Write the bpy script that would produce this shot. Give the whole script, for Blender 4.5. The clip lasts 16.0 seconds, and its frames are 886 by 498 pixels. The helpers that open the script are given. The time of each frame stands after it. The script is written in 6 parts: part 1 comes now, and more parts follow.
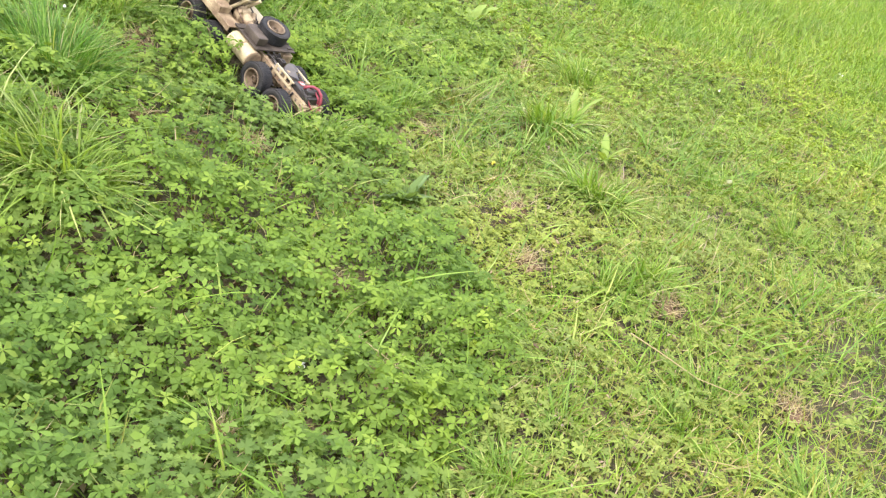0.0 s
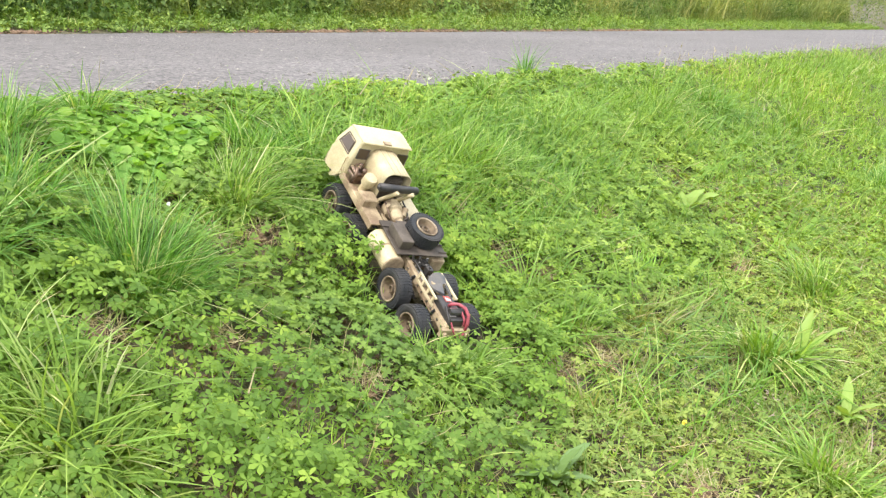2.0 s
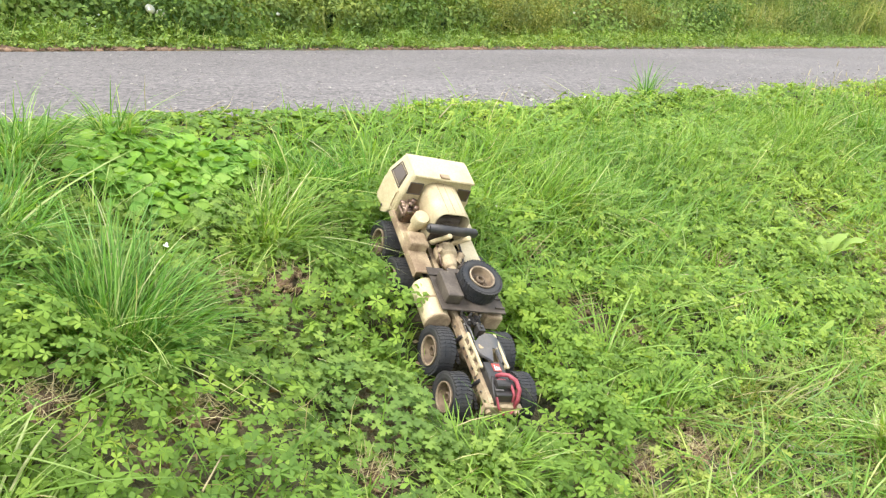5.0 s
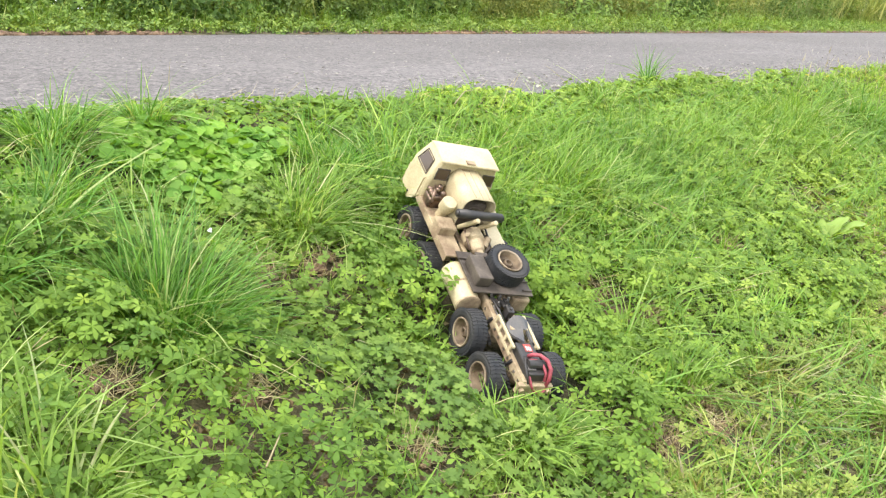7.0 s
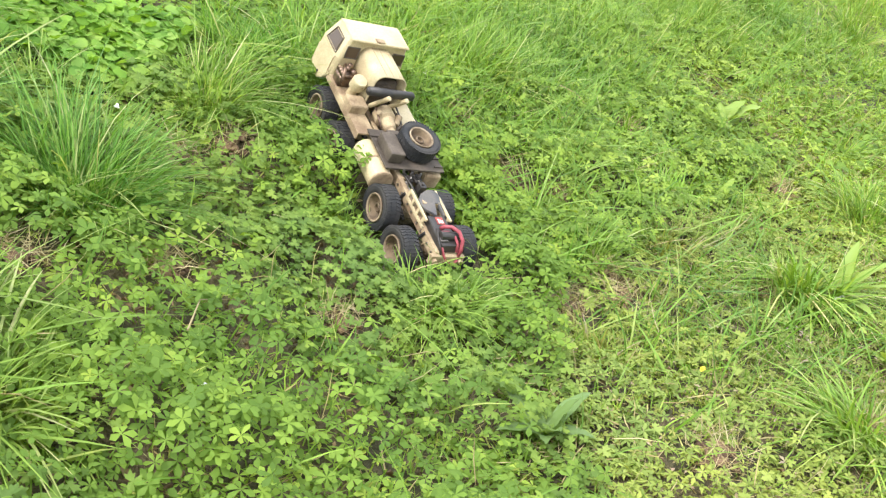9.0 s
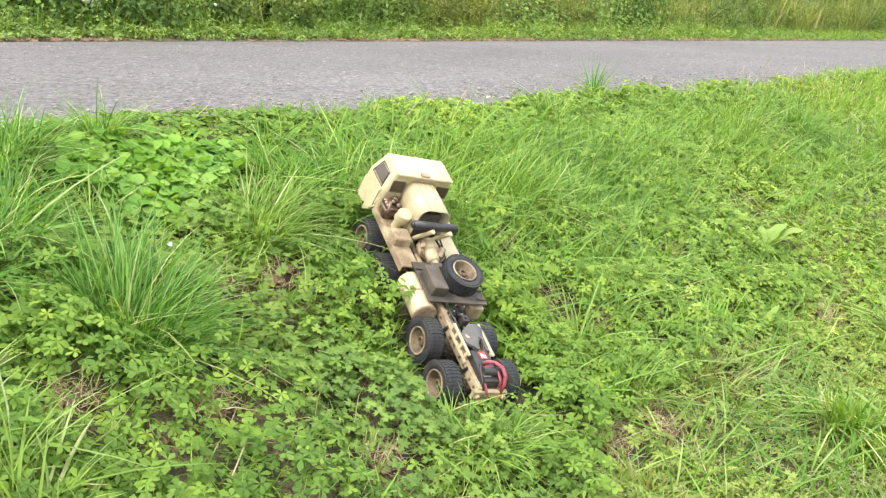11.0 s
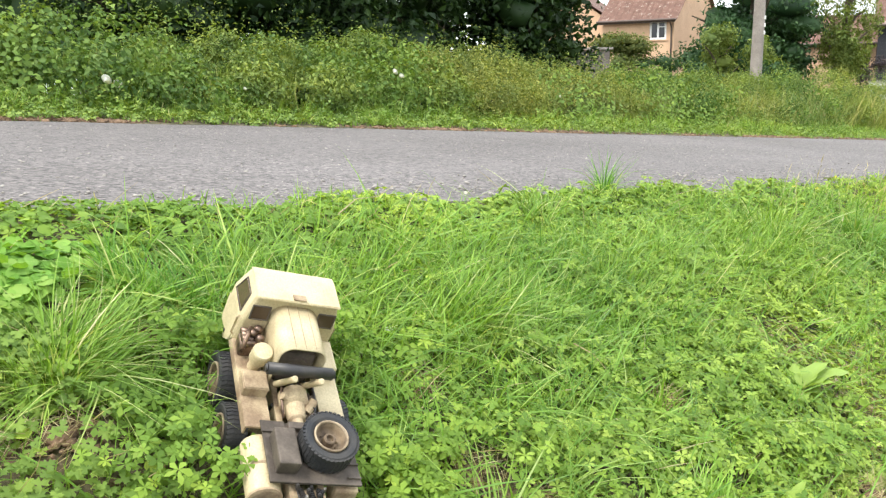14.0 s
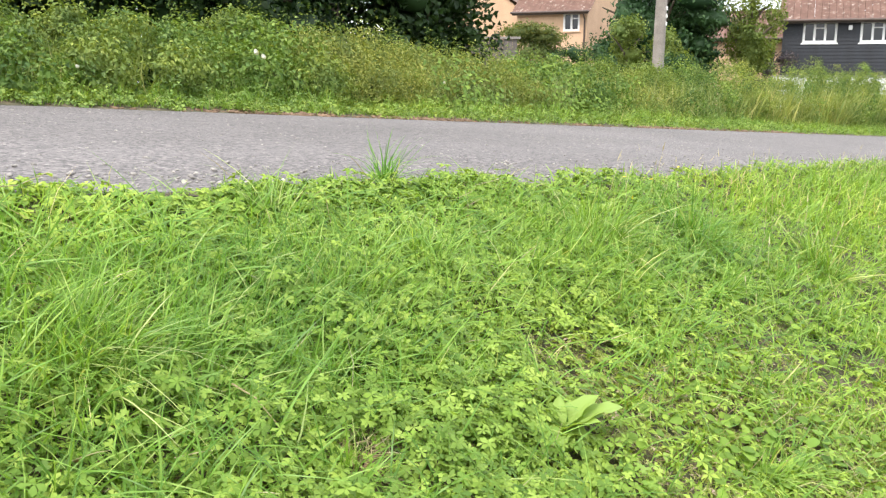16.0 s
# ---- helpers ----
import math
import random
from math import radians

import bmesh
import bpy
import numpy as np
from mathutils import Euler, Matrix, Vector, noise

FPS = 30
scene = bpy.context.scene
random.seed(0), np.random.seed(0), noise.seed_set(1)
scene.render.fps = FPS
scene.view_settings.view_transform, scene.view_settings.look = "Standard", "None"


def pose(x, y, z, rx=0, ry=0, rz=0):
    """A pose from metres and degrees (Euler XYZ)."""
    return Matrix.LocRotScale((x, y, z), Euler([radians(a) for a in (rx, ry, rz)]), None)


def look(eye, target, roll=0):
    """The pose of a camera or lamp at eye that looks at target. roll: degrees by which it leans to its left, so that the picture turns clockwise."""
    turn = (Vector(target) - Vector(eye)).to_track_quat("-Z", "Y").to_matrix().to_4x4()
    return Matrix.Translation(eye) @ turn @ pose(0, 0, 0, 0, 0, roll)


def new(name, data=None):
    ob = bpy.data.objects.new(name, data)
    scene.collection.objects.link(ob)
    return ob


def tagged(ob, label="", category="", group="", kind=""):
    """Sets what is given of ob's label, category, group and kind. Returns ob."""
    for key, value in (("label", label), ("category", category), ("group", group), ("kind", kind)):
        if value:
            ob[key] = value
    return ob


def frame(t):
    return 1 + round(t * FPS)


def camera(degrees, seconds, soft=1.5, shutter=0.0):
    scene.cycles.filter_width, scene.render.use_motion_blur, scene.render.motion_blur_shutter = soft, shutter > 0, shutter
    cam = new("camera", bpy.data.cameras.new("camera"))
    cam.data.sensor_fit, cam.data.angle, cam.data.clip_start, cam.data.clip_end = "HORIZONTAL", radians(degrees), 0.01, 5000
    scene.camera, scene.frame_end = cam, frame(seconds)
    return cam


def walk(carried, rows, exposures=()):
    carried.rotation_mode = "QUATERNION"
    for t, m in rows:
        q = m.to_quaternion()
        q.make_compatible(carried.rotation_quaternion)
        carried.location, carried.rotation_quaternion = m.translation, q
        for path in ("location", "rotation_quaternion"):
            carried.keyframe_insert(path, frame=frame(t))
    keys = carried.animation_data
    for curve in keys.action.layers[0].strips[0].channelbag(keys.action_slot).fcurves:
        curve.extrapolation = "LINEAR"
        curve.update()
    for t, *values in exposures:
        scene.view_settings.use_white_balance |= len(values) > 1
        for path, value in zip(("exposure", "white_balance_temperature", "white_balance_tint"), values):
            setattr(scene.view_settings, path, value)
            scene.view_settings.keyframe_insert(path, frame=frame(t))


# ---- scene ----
cam = camera(51.5, 16.0, soft=1.3)
METRES, EYE, TILT, LEAN, TURN = 3.4, 1.5, -24.5, 1.0, 0.0
ROWS = [
    (0.0, 0.0, 0.0, 0.0, 0.0, 0.0, -0.0),
    (0.5, -0.0063, 0.0406, 0.0239, 4.83, 3.76, -0.78),
    (1.0, -0.0132, 0.0962, 0.0515, 7.77, 5.95, -1.56),
    (1.5, 0.02, 0.1583, 0.0834, 12.2, 7.56, -4.46),
    (2.0, 0.0363, 0.1932, 0.1018, 13.61, 7.91, -5.48),
    (2.5, 0.0285, 0.2281, 0.1193, 17.12, 9.42, -6.97),
    (3.0, 0.0287, 0.2646, 0.135, 18.72, 9.37, -7.52),
    (3.5, 0.0469, 0.3071, 0.1563, 21.09, 9.52, -8.18),
    (4.0, 0.0581, 0.3244, 0.1611, 22.46, 9.15, -8.98),
    (4.5, 0.0703, 0.3287, 0.1534, 22.69, 8.34, -8.99),
    (7.0, 0.0408, 0.295, 0.1454, 21.41, 7.01, -8.55),
    (7.5, 0.0433, 0.2933, 0.1385, 20.21, 5.76, -7.62),
    (8.0, 0.0441, 0.2884, 0.1346, 19.49, 5.18, -7.32),
    (8.5, 0.0481, 0.2878, 0.1236, 16.77, 2.89, -7.0),
    (9.0, 0.0458, 0.2846, 0.1226, 15.88, 1.89, -7.04),
    (9.5, 0.0434, 0.2768, 0.1364, 16.84, 5.77, -7.41),
    (12.0, 0.0413, 0.2874, 0.1527, 20.25, 9.53, -8.32),
    (12.5, 0.0536, 0.3265, 0.1666, 23.06, 11.4, -9.79),
    (13.0, 0.0591, 0.3631, 0.1813, 23.3, 11.48, -10.14),
    (13.5, 0.0617, 0.4263, 0.2021, 22.33, 12.66, -10.46),
    (14.0, 0.0795, 0.4895, 0.2276, 22.27, 12.63, -10.46),
    (14.5, 0.1248, 0.5575, 0.2544, 22.19, 12.62, -10.61),
    (15.0, 0.1537, 0.6176, 0.2766, 20.48, 12.7, -10.19),
    (15.5, 0.1558, 0.6748, 0.2959, 18.79, 13.01, -9.78),
    (16.0, 0.1733, 0.7139, 0.309, 17.64, 12.87, -9.41),
]
walk(cam, [(t, pose(0, 0, EYE, TILT, LEAN, TURN) @ pose(METRES * x, METRES * y, METRES * z, 90 + pitch, roll, yaw)) for t, x, y, z, yaw, pitch, roll in ROWS],
     [(0.0, 1.10, 6500, 20), (1.5, 1.10, 6500, 13), (3.0, 1.12, 6500, 11), (9.5, 1.10, 6500, 12), (12.0, 1.21, 6500, 9), (12.5, 1.24, 6500, 9), (13.0, 1.22, 6500, 9), (13.5, 0.97, 6500, 9), (14.5, 1.13, 6500, 10), (16.0, 1.12, 6500, 12)])

# ---- light: bright overcast sky ----
world = bpy.data.worlds.new("world")
scene.world = world
world.use_nodes = True
wn = world.node_tree.nodes
sky = wn.new("ShaderNodeTexSky")
sky.sky_type = "NISHITA"
sky.sun_disc = False
SUN_EL, SUN_ROT = radians(58), radians(200)
sky.sun_elevation, sky.sun_rotation = SUN_EL, SUN_ROT
sky.air_density, sky.dust_density, sky.ozone_density = 1.0, 6.0, 1.0
veil = wn.new("ShaderNodeMix")
veil.data_type = "RGBA"
veil.inputs[0].default_value = 0.8
veil.inputs[7].default_value = (9.5, 10.0, 10.4, 1)
world.node_tree.links.new(sky.outputs[0], veil.inputs[6])
world.node_tree.links.new(veil.outputs[2], wn["Background"].inputs[0])
wn["Background"].inputs[1].default_value = 0.13
sun = new("sun", bpy.data.lights.new("sun", "SUN"))
sun.data.energy, sun.data.angle, sun.data.color = 1.5, radians(12), (1.0, 0.96, 0.9)
sun.matrix_world = look((0, 0, 30), (0 - 30 * math.sin(SUN_ROT) / math.tan(SUN_EL), 0 - 30 * math.cos(SUN_ROT) / math.tan(SUN_EL), 0))

# ---- plan: s runs along the road, n from the field towards the road ----
D = np.array([0.345, 0.9386])
N = np.array([-0.9386, 0.345])
ROAD_NEAR, ROAD_FAR = 2.86, 7.78


def W(s, n):
    return s * D[0] + n * N[0], s * D[1] + n * N[1]


def SN(x, y):
    return x * D[0] + y * D[1], x * N[0] + y * N[1]


def wave(x, y, f, seed):
    """Smooth noise of about -1 to 1 from a few crossed waves."""
    r = np.random.RandomState(seed)
    out = np.zeros(np.broadcast(x, y).shape)
    for k in range(6):
        a, p, g = r.rand() * 6.283, r.rand() * 6.283, f * (0.6 + 0.9 * r.rand())
        out += np.sin((x * math.cos(a) + y * math.sin(a)) * g * 6.283 + p)
    return out / 2.6


PROFILE_N = [-60, -6, -2, -0.5, 0.0, 0.6, 1.2, 1.65, 2.0, 2.25, 2.45, 2.55, 2.65, 2.86, 4.0, 7.78, 7.95, 8.4, 12, 60]
PROFILE_Z = [-1.9, -1.66, -1.56, -1.38, -1.24, -1.04, -0.88, -0.68, -0.48, -0.36, -0.245, -0.19, -0.16, -0.148, -0.105, 0.035, 0.07, 0.13, 0.25, 0.3]


def near_edge(s):
    """Where the lane's near edge runs."""
    return np.interp(s, [0, 2.2, 3.3, 6, 14, 60], [2.95, 2.88, 2.66, 2.56, 2.6, 2.6])


def along(s):
    return -0.046 * np.clip(s, -30, 70)


def ground_z(s, n):
    z = np.interp(n, PROFILE_N, PROFILE_Z) + along(s)
    bank = np.clip((2.55 - n) / 0.4, 0, 1)
    z = z + 0.10 * np.clip((2.3 - s) / 0.8, 0, 1) * np.clip(1 - np.abs(n - 1.6) / 1.2, 0, 1)
    z = z + bank * (0.018 * wave(s, n, 0.7, 3) + 0.012 * wave(s, n, 2.2, 4))
    return z + EYE


def at(s, n, up=0.0):
    x, y = W(s, n)
    return Vector((x, y, float(ground_z(np.float64(s), np.float64(n))) + up))


# ---- materials ----
def mat(name):
    m = bpy.data.materials.new(name)
    m.use_nodes = True
    return m, m.node_tree.nodes, m.node_tree.links, m.node_tree.nodes["Principled BSDF"]


def ramp(nodes, links, source, stops):
    r = nodes.new("ShaderNodeValToRGB")
    while len(r.color_ramp.elements) < len(stops):
        r.color_ramp.elements.new(0.5)
    for e, (p, c) in zip(r.color_ramp.elements, stops):
        e.position, e.color = p, (*c, 1)
    links.new(source, r.inputs[0])
    return r.outputs[0]


def noise_tex(nodes, links, scale, detail=4.0, coord="Object", rough=0.6):
    tc = nodes.new("ShaderNodeTexCoord")
    t = nodes.new("ShaderNodeTexNoise")
    t.inputs["Scale"].default_value, t.inputs["Detail"].default_value, t.inputs["Roughness"].default_value = scale, detail, rough
    links.new(tc.outputs[coord], t.inputs["Vector"])
    return t.outputs["Fac"]


def mixc(nodes, links, fac, a, b, blend="MIX"):
    m = nodes.new("ShaderNodeMix")
    m.data_type, m.blend_type = "RGBA", blend
    for sock, v in ((m.inputs[0], fac), (m.inputs[6], a), (m.inputs[7], b)):
        if isinstance(v, (int, float)):
            sock.default_value = v
        elif isinstance(v, tuple):
            sock.default_value = (*v, 1)
        else:
            links.new(v, sock)
    return m.outputs[2]


def bump(nodes, links, bsdf, height, strength, dist):
    b = nodes.new("ShaderNodeBump")
    b.inputs["Strength"].default_value, b.inputs["Distance"].default_value = strength, dist
    links.new(height, b.inputs["Height"])
    links.new(b.outputs[0], bsdf.inputs["Normal"])


def leaf_mat(name, stops, rough=0.55, through_light=0.35, patch=0.6, patch_col=(1.12, 1.06, 0.88), spec=0.28, singly=False, low=(0.82, 0.86, 0.95)):
    """Leaves: colour by leaf, drifting over the ground, lit through from behind."""
    m, nd, ln, b = mat(name)
    geo = nd.new("ShaderNodeNewGeometry")
    col = ramp(nd, ln, geo.outputs["Random Per Island"], stops)
    drift = ramp(nd, ln, noise_tex(nd, ln, patch, 3.0), [(0.35, low), (0.65, patch_col)])
    col = mixc(nd, ln, 1.0, col, drift, "MULTIPLY")
    if singly:
        own = nd.new("ShaderNodeObjectInfo")
        col = mixc(nd, ln, 1.0, col, ramp(nd, ln, own.outputs["Random"], [(0.0, (0.8, 0.84, 0.8)), (1.0, (1.2, 1.14, 1.2))]), "MULTIPLY")
    ln.new(col, b.inputs["Base Color"])
    b.inputs["Roughness"].default_value = rough
    b.inputs["Specular IOR Level"].default_value = spec
    tr = nd.new("ShaderNodeBsdfTranslucent")
    ln.new(mixc(nd, ln, 1.0, col, (1.35, 1.25, 0.5), "MULTIPLY"), tr.inputs[0])
    mx = nd.new("ShaderNodeMixShader")
    mx.inputs[0].default_value = through_light
    ln.new(b.outputs[0], mx.inputs[1])
    ln.new(tr.outputs[0], mx.inputs[2])
    ln.new(mx.outputs[0], nd["Material Output"].inputs[0])
    return m


def surface(name, base, dark, scale=8.0, rough=0.6, metal=0.0, grain=120.0, depth=0.001, strength=0.3, lo=0.4, hi=0.65, coord="Object"):
    """A worn surface: base colour with darker dirt in patches and a fine grain."""
    m, nd, ln, b = mat(name)
    big = noise_tex(nd, ln, scale, 5.0, coord)
    col = ramp(nd, ln, big, [(lo, dark), (hi, base)])
    fine = noise_tex(nd, ln, grain, 3.0, coord)
    g = ramp(nd, ln, fine, [(0.3, (0.82, 0.82, 0.82)), (0.7, (1.1, 1.1, 1.1))])
    ln.new(mixc(nd, ln, 1.0, col, g, "MULTIPLY"), b.inputs["Base Color"])
    b.inputs["Roughness"].default_value, b.inputs["Metallic"].default_value = rough, metal
    bump(nd, ln, b, fine, strength, depth)
    return m


M_WEED = leaf_mat("weed_leaf", [(0.0, (0.121, 0.209, 0.048)), (0.5, (0.180, 0.288, 0.062)), (0.9, (0.234, 0.353, 0.074)), (1.0, (0.291, 0.411, 0.087))], 0.6, 0.38, 2.5, (1.1, 1.04, 0.93), spec=0.2)
M_STAR = leaf_mat("cinquefoil_leaf", [(0.0, (0.117, 0.213, 0.038)), (0.5, (0.180, 0.305, 0.052)), (0.9, (0.243, 0.384, 0.064)), (1.0, (0.321, 0.448, 0.077))], 0.6, 0.4, 2.5, (1.12, 1.05, 0.92), spec=0.2)
M_CLOVER = leaf_mat("clover_leaf", [(0.0, (0.135, 0.220, 0.031)), (0.4, (0.225, 0.345, 0.049)), (0.85, (0.325, 0.455, 0.076)), (1.0, (0.390, 0.505, 0.097))], 0.55, 0.3)
M_GRASS = leaf_mat("grass_blade", [(0.0, (0.120, 0.235, 0.031)), (0.5, (0.206, 0.364, 0.054)), (0.9, (0.321, 0.484, 0.090)), (0.97, (0.462, 0.540, 0.172)), (1.0, (0.582, 0.549, 0.271))], 0.45, 0.34, spec=0.34)
M_TUFT = leaf_mat("tuft_blade", [(0.0, (0.07, 0.185, 0.026)), (0.45, (0.135, 0.31, 0.046)), (0.85, (0.24, 0.44, 0.09)), (0.97, (0.36, 0.5, 0.15)), (1.0, (0.45, 0.47, 0.22))], 0.45, 0.34, spec=0.3)
M_LIGHT = leaf_mat("light_blade", [(0.0, (0.194, 0.326, 0.057)), (0.6, (0.292, 0.435, 0.089)), (0.93, (0.381, 0.485, 0.162)), (1.0, (0.486, 0.485, 0.275))], 0.45, 0.4)
M_BROAD = leaf_mat("broad_leaf", [(0.0, (0.16, 0.34, 0.05)), (0.5, (0.25, 0.45, 0.08)), (1.0, (0.36, 0.54, 0.125))], 0.65, 0.38, 5.0, (1.15, 1.06, 0.9), spec=0.18, singly=True)
M_GREYLEAF = leaf_mat("grey_green_leaf", [(0.0, (0.15, 0.25, 0.085)), (1.0, (0.24, 0.35, 0.13))], 0.5, 0.3)
M_DOCK = leaf_mat("dock_leaf", [(0.0, (0.26, 0.39, 0.082)), (1.0, (0.385, 0.50, 0.14))], 0.5, 0.32)
M_TALLWEED = leaf_mat("tall_weed", [(0.0, (0.143, 0.212, 0.053)), (0.6, (0.251, 0.325, 0.094)), (1.0, (0.392, 0.404, 0.176))], 0.6, 0.3, 0.6, (1.2, 1.05, 0.9))
M_PALE = leaf_mat("pale_grass", [(0.0, (0.200, 0.248, 0.062)), (0.5, (0.300, 0.348, 0.096)), (0.85, (0.399, 0.419, 0.152)), (0.94, (0.458, 0.376, 0.282)), (1.0, (0.515, 0.383, 0.361))], 0.5, 0.38)
M_VERGE = leaf_mat("verge_leaf", [(0.0, (0.095, 0.168, 0.038)), (0.5, (0.168, 0.269, 0.062)), (1.0, (0.280, 0.386, 0.092))], 0.6, 0.28, 1.2, (1.25, 1.12, 0.9))
M_DRYBLADE = leaf_mat("dry_blade", [(0.0, (0.33, 0.42, 0.13)), (0.6, (0.48, 0.54, 0.22)), (1.0, (0.6, 0.56, 0.32))], 0.5, 0.3)
M_FOOT = leaf_mat("foot_leaf", [(0.0, (0.18, 0.26, 0.055)), (0.5, (0.25, 0.345, 0.075)), (1.0, (0.34, 0.43, 0.1))], 0.6, 0.3, 2.0, (1.15, 1.05, 0.95))
M_LUSH = leaf_mat("lush_blade", [(0.0, (0.09, 0.2, 0.024)), (0.5, (0.165, 0.325, 0.042)), (0.9, (0.27, 0.44, 0.075)), (1.0, (0.42, 0.5, 0.16))], 0.42, 0.34, spec=0.36)
M_STRAW = leaf_mat("straw", [(0.0, (0.36, 0.29, 0.16)), (1.0, (0.6, 0.53, 0.34))], 0.7, 0.2)
M_DEAD = leaf_mat("dead_leaf", [(0.0, (0.1, 0.065, 0.04)), (0.6, (0.2, 0.14, 0.085)), (1.0, (0.34, 0.26, 0.16))], 0.8, 0.15, 1.0, (1.1, 1.05, 0.95))
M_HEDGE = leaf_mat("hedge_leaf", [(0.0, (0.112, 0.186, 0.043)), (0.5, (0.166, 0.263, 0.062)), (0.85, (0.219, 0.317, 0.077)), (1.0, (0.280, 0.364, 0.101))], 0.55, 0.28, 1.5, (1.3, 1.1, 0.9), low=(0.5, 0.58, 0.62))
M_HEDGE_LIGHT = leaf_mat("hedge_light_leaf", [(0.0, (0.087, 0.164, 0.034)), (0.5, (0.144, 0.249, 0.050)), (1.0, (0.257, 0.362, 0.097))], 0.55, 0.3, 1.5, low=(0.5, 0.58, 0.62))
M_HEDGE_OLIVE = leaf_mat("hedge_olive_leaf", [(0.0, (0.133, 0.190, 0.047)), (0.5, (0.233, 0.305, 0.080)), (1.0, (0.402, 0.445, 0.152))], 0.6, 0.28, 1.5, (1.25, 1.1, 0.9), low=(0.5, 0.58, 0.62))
M_TREE = leaf_mat("tree_leaf", [(0.0, (0.012, 0.032, 0.01)), (0.7, (0.03, 0.065, 0.016)), (1.0, (0.05, 0.10, 0.02))], 0.5, 0.2, 0.3)
M_TREE2 = leaf_mat("tree_leaf_mid", [(0.0, (0.02, 0.055, 0.02)), (1.0, (0.06, 0.13, 0.04))], 0.5, 0.25, 0.3)
M_WILLOW = leaf_mat("willow_leaf", [(0.0, (0.1, 0.16, 0.03)), (1.0, (0.26, 0.32, 0.08))], 0.55, 0.35, 0.4)
M_PLUM = leaf_mat("plum_leaf", [(0.0, (0.05, 0.04, 0.05)), (1.0, (0.14, 0.11, 0.12))], 0.6, 0.2, 0.6)
M_SHRUB = leaf_mat("shrub_leaf", [(0.0, (0.07, 0.11, 0.025)), (1.0, (0.18, 0.2, 0.06))], 0.6, 0.25, 0.6)
M_PETAL = leaf_mat("petal", [(0.0, (0.78, 0.78, 0.74)), (1.0, (0.85, 0.85, 0.82))], 0.6, 0.3, 1.0, (1, 1, 1))
M_YELLOW = leaf_mat("yellow_petal", [(0.0, (0.75, 0.6, 0.05)), (1.0, (0.8, 0.68, 0.1))], 0.5, 0.3, 1.0, (1, 1, 1))
M_BARK = surface("bark", (0.16, 0.12, 0.085), (0.07, 0.055, 0.04), 3.0, 0.9, 0, 60, 0.01, 0.6)

# soil under the plants, with moss and dead thatch
M_SOIL, nd, ln, b = mat("soil_and_thatch")
c = ramp(nd, ln, noise_tex(nd, ln, 9.0, 6.0), [(0.3, (0.04, 0.04, 0.018)), (0.48, (0.08, 0.072, 0.035)), (0.62, (0.15, 0.118, 0.065)), (0.76, (0.26, 0.19, 0.11))])
c = mixc(nd, ln, 1.0, c, ramp(nd, ln, noise_tex(nd, ln, 160.0, 3.0), [(0.3, (0.6, 0.6, 0.6)), (0.7, (1.3, 1.3, 1.3))]), "MULTIPLY")
ln.new(c, b.inputs["Base Color"])
b.inputs["Roughness"].default_value = 0.95
bump(nd, ln, b, noise_tex(nd, ln, 60.0, 5.0), 0.8, 0.02)

M_EARTH = surface("bare_earth", (0.3, 0.195, 0.12), (0.13, 0.082, 0.05), 14.0, 0.95, 0, 90.0, 0.012, 0.9)

# worn asphalt with pale chippings
M_ROAD, nd, ln, b = mat("worn_asphalt")
big = ramp(nd, ln, noise_tex(nd, ln, 0.5, 5.0), [(0.3, (0.143, 0.13, 0.125)), (0.7, (0.195, 0.179, 0.174))])
tc = nd.new("ShaderNodeTexCoord")
vo = nd.new("ShaderNodeTexVoronoi")
vo.inputs["Scale"].default_value = 85.0
ln.new(tc.outputs["Object"], vo.inputs["Vector"])
chip = ramp(nd, ln, vo.outputs["Color"], [(0.2, (0.48, 0.48, 0.49)), (0.55, (0.95, 0.95, 0.95)), (0.8, (1.12, 1.11, 1.1)), (0.93, (1.75, 1.72, 1.66))])
c = mixc(nd, ln, 1.0, big, chip, "MULTIPLY")
med = ramp(nd, ln, noise_tex(nd, ln, 17.0, 4.0), [(0.36, (0.8, 0.8, 0.8)), (0.62, (1.13, 1.13, 1.12))])
pit = ramp(nd, ln, noise_tex(nd, ln, 38.0, 3.0), [(0.36, (0.55, 0.55, 0.56)), (0.46, (1.0, 1.0, 1.0)), (0.64, (1.0, 1.0, 1.0)), (0.72, (1.4, 1.38, 1.34))])
c = mixc(nd, ln, 1.0, c, pit, "MULTIPLY")
ln.new(mixc(nd, ln, 1.0, c, med, "MULTIPLY"), b.inputs["Base Color"])
b.inputs["Roughness"].default_value = 0.9
bump(nd, ln, b, vo.outputs["Distance"], 0.7, 0.006)

M_STONE = surface("stone_chip", (0.4, 0.37, 0.33), (0.2, 0.185, 0.17), 30.0, 0.9)
M_CONCRETE = surface("pole_concrete", (0.34, 0.3, 0.265), (0.24, 0.21, 0.185), 3.0, 0.9, 0, 40, 0.004, 0.4)
M_RENDER = surface("tan_render", (0.62, 0.42, 0.27), (0.54, 0.36, 0.23), 0.8, 0.9, 0, 30, 0.004, 0.3)
M_WHITE = surface("white_paint", (0.82, 0.82, 0.8), (0.7, 0.7, 0.68), 2.0, 0.45)
M_GUTTER = surface("brown_gutter", (0.09, 0.06, 0.045), (0.06, 0.04, 0.03), 3.0, 0.5)
M_DARKWOOD = surface("black_boards", (0.016, 0.019, 0.027), (0.008, 0.01, 0.014), 1.5, 0.55, 0, 30, 0.003, 0.4)
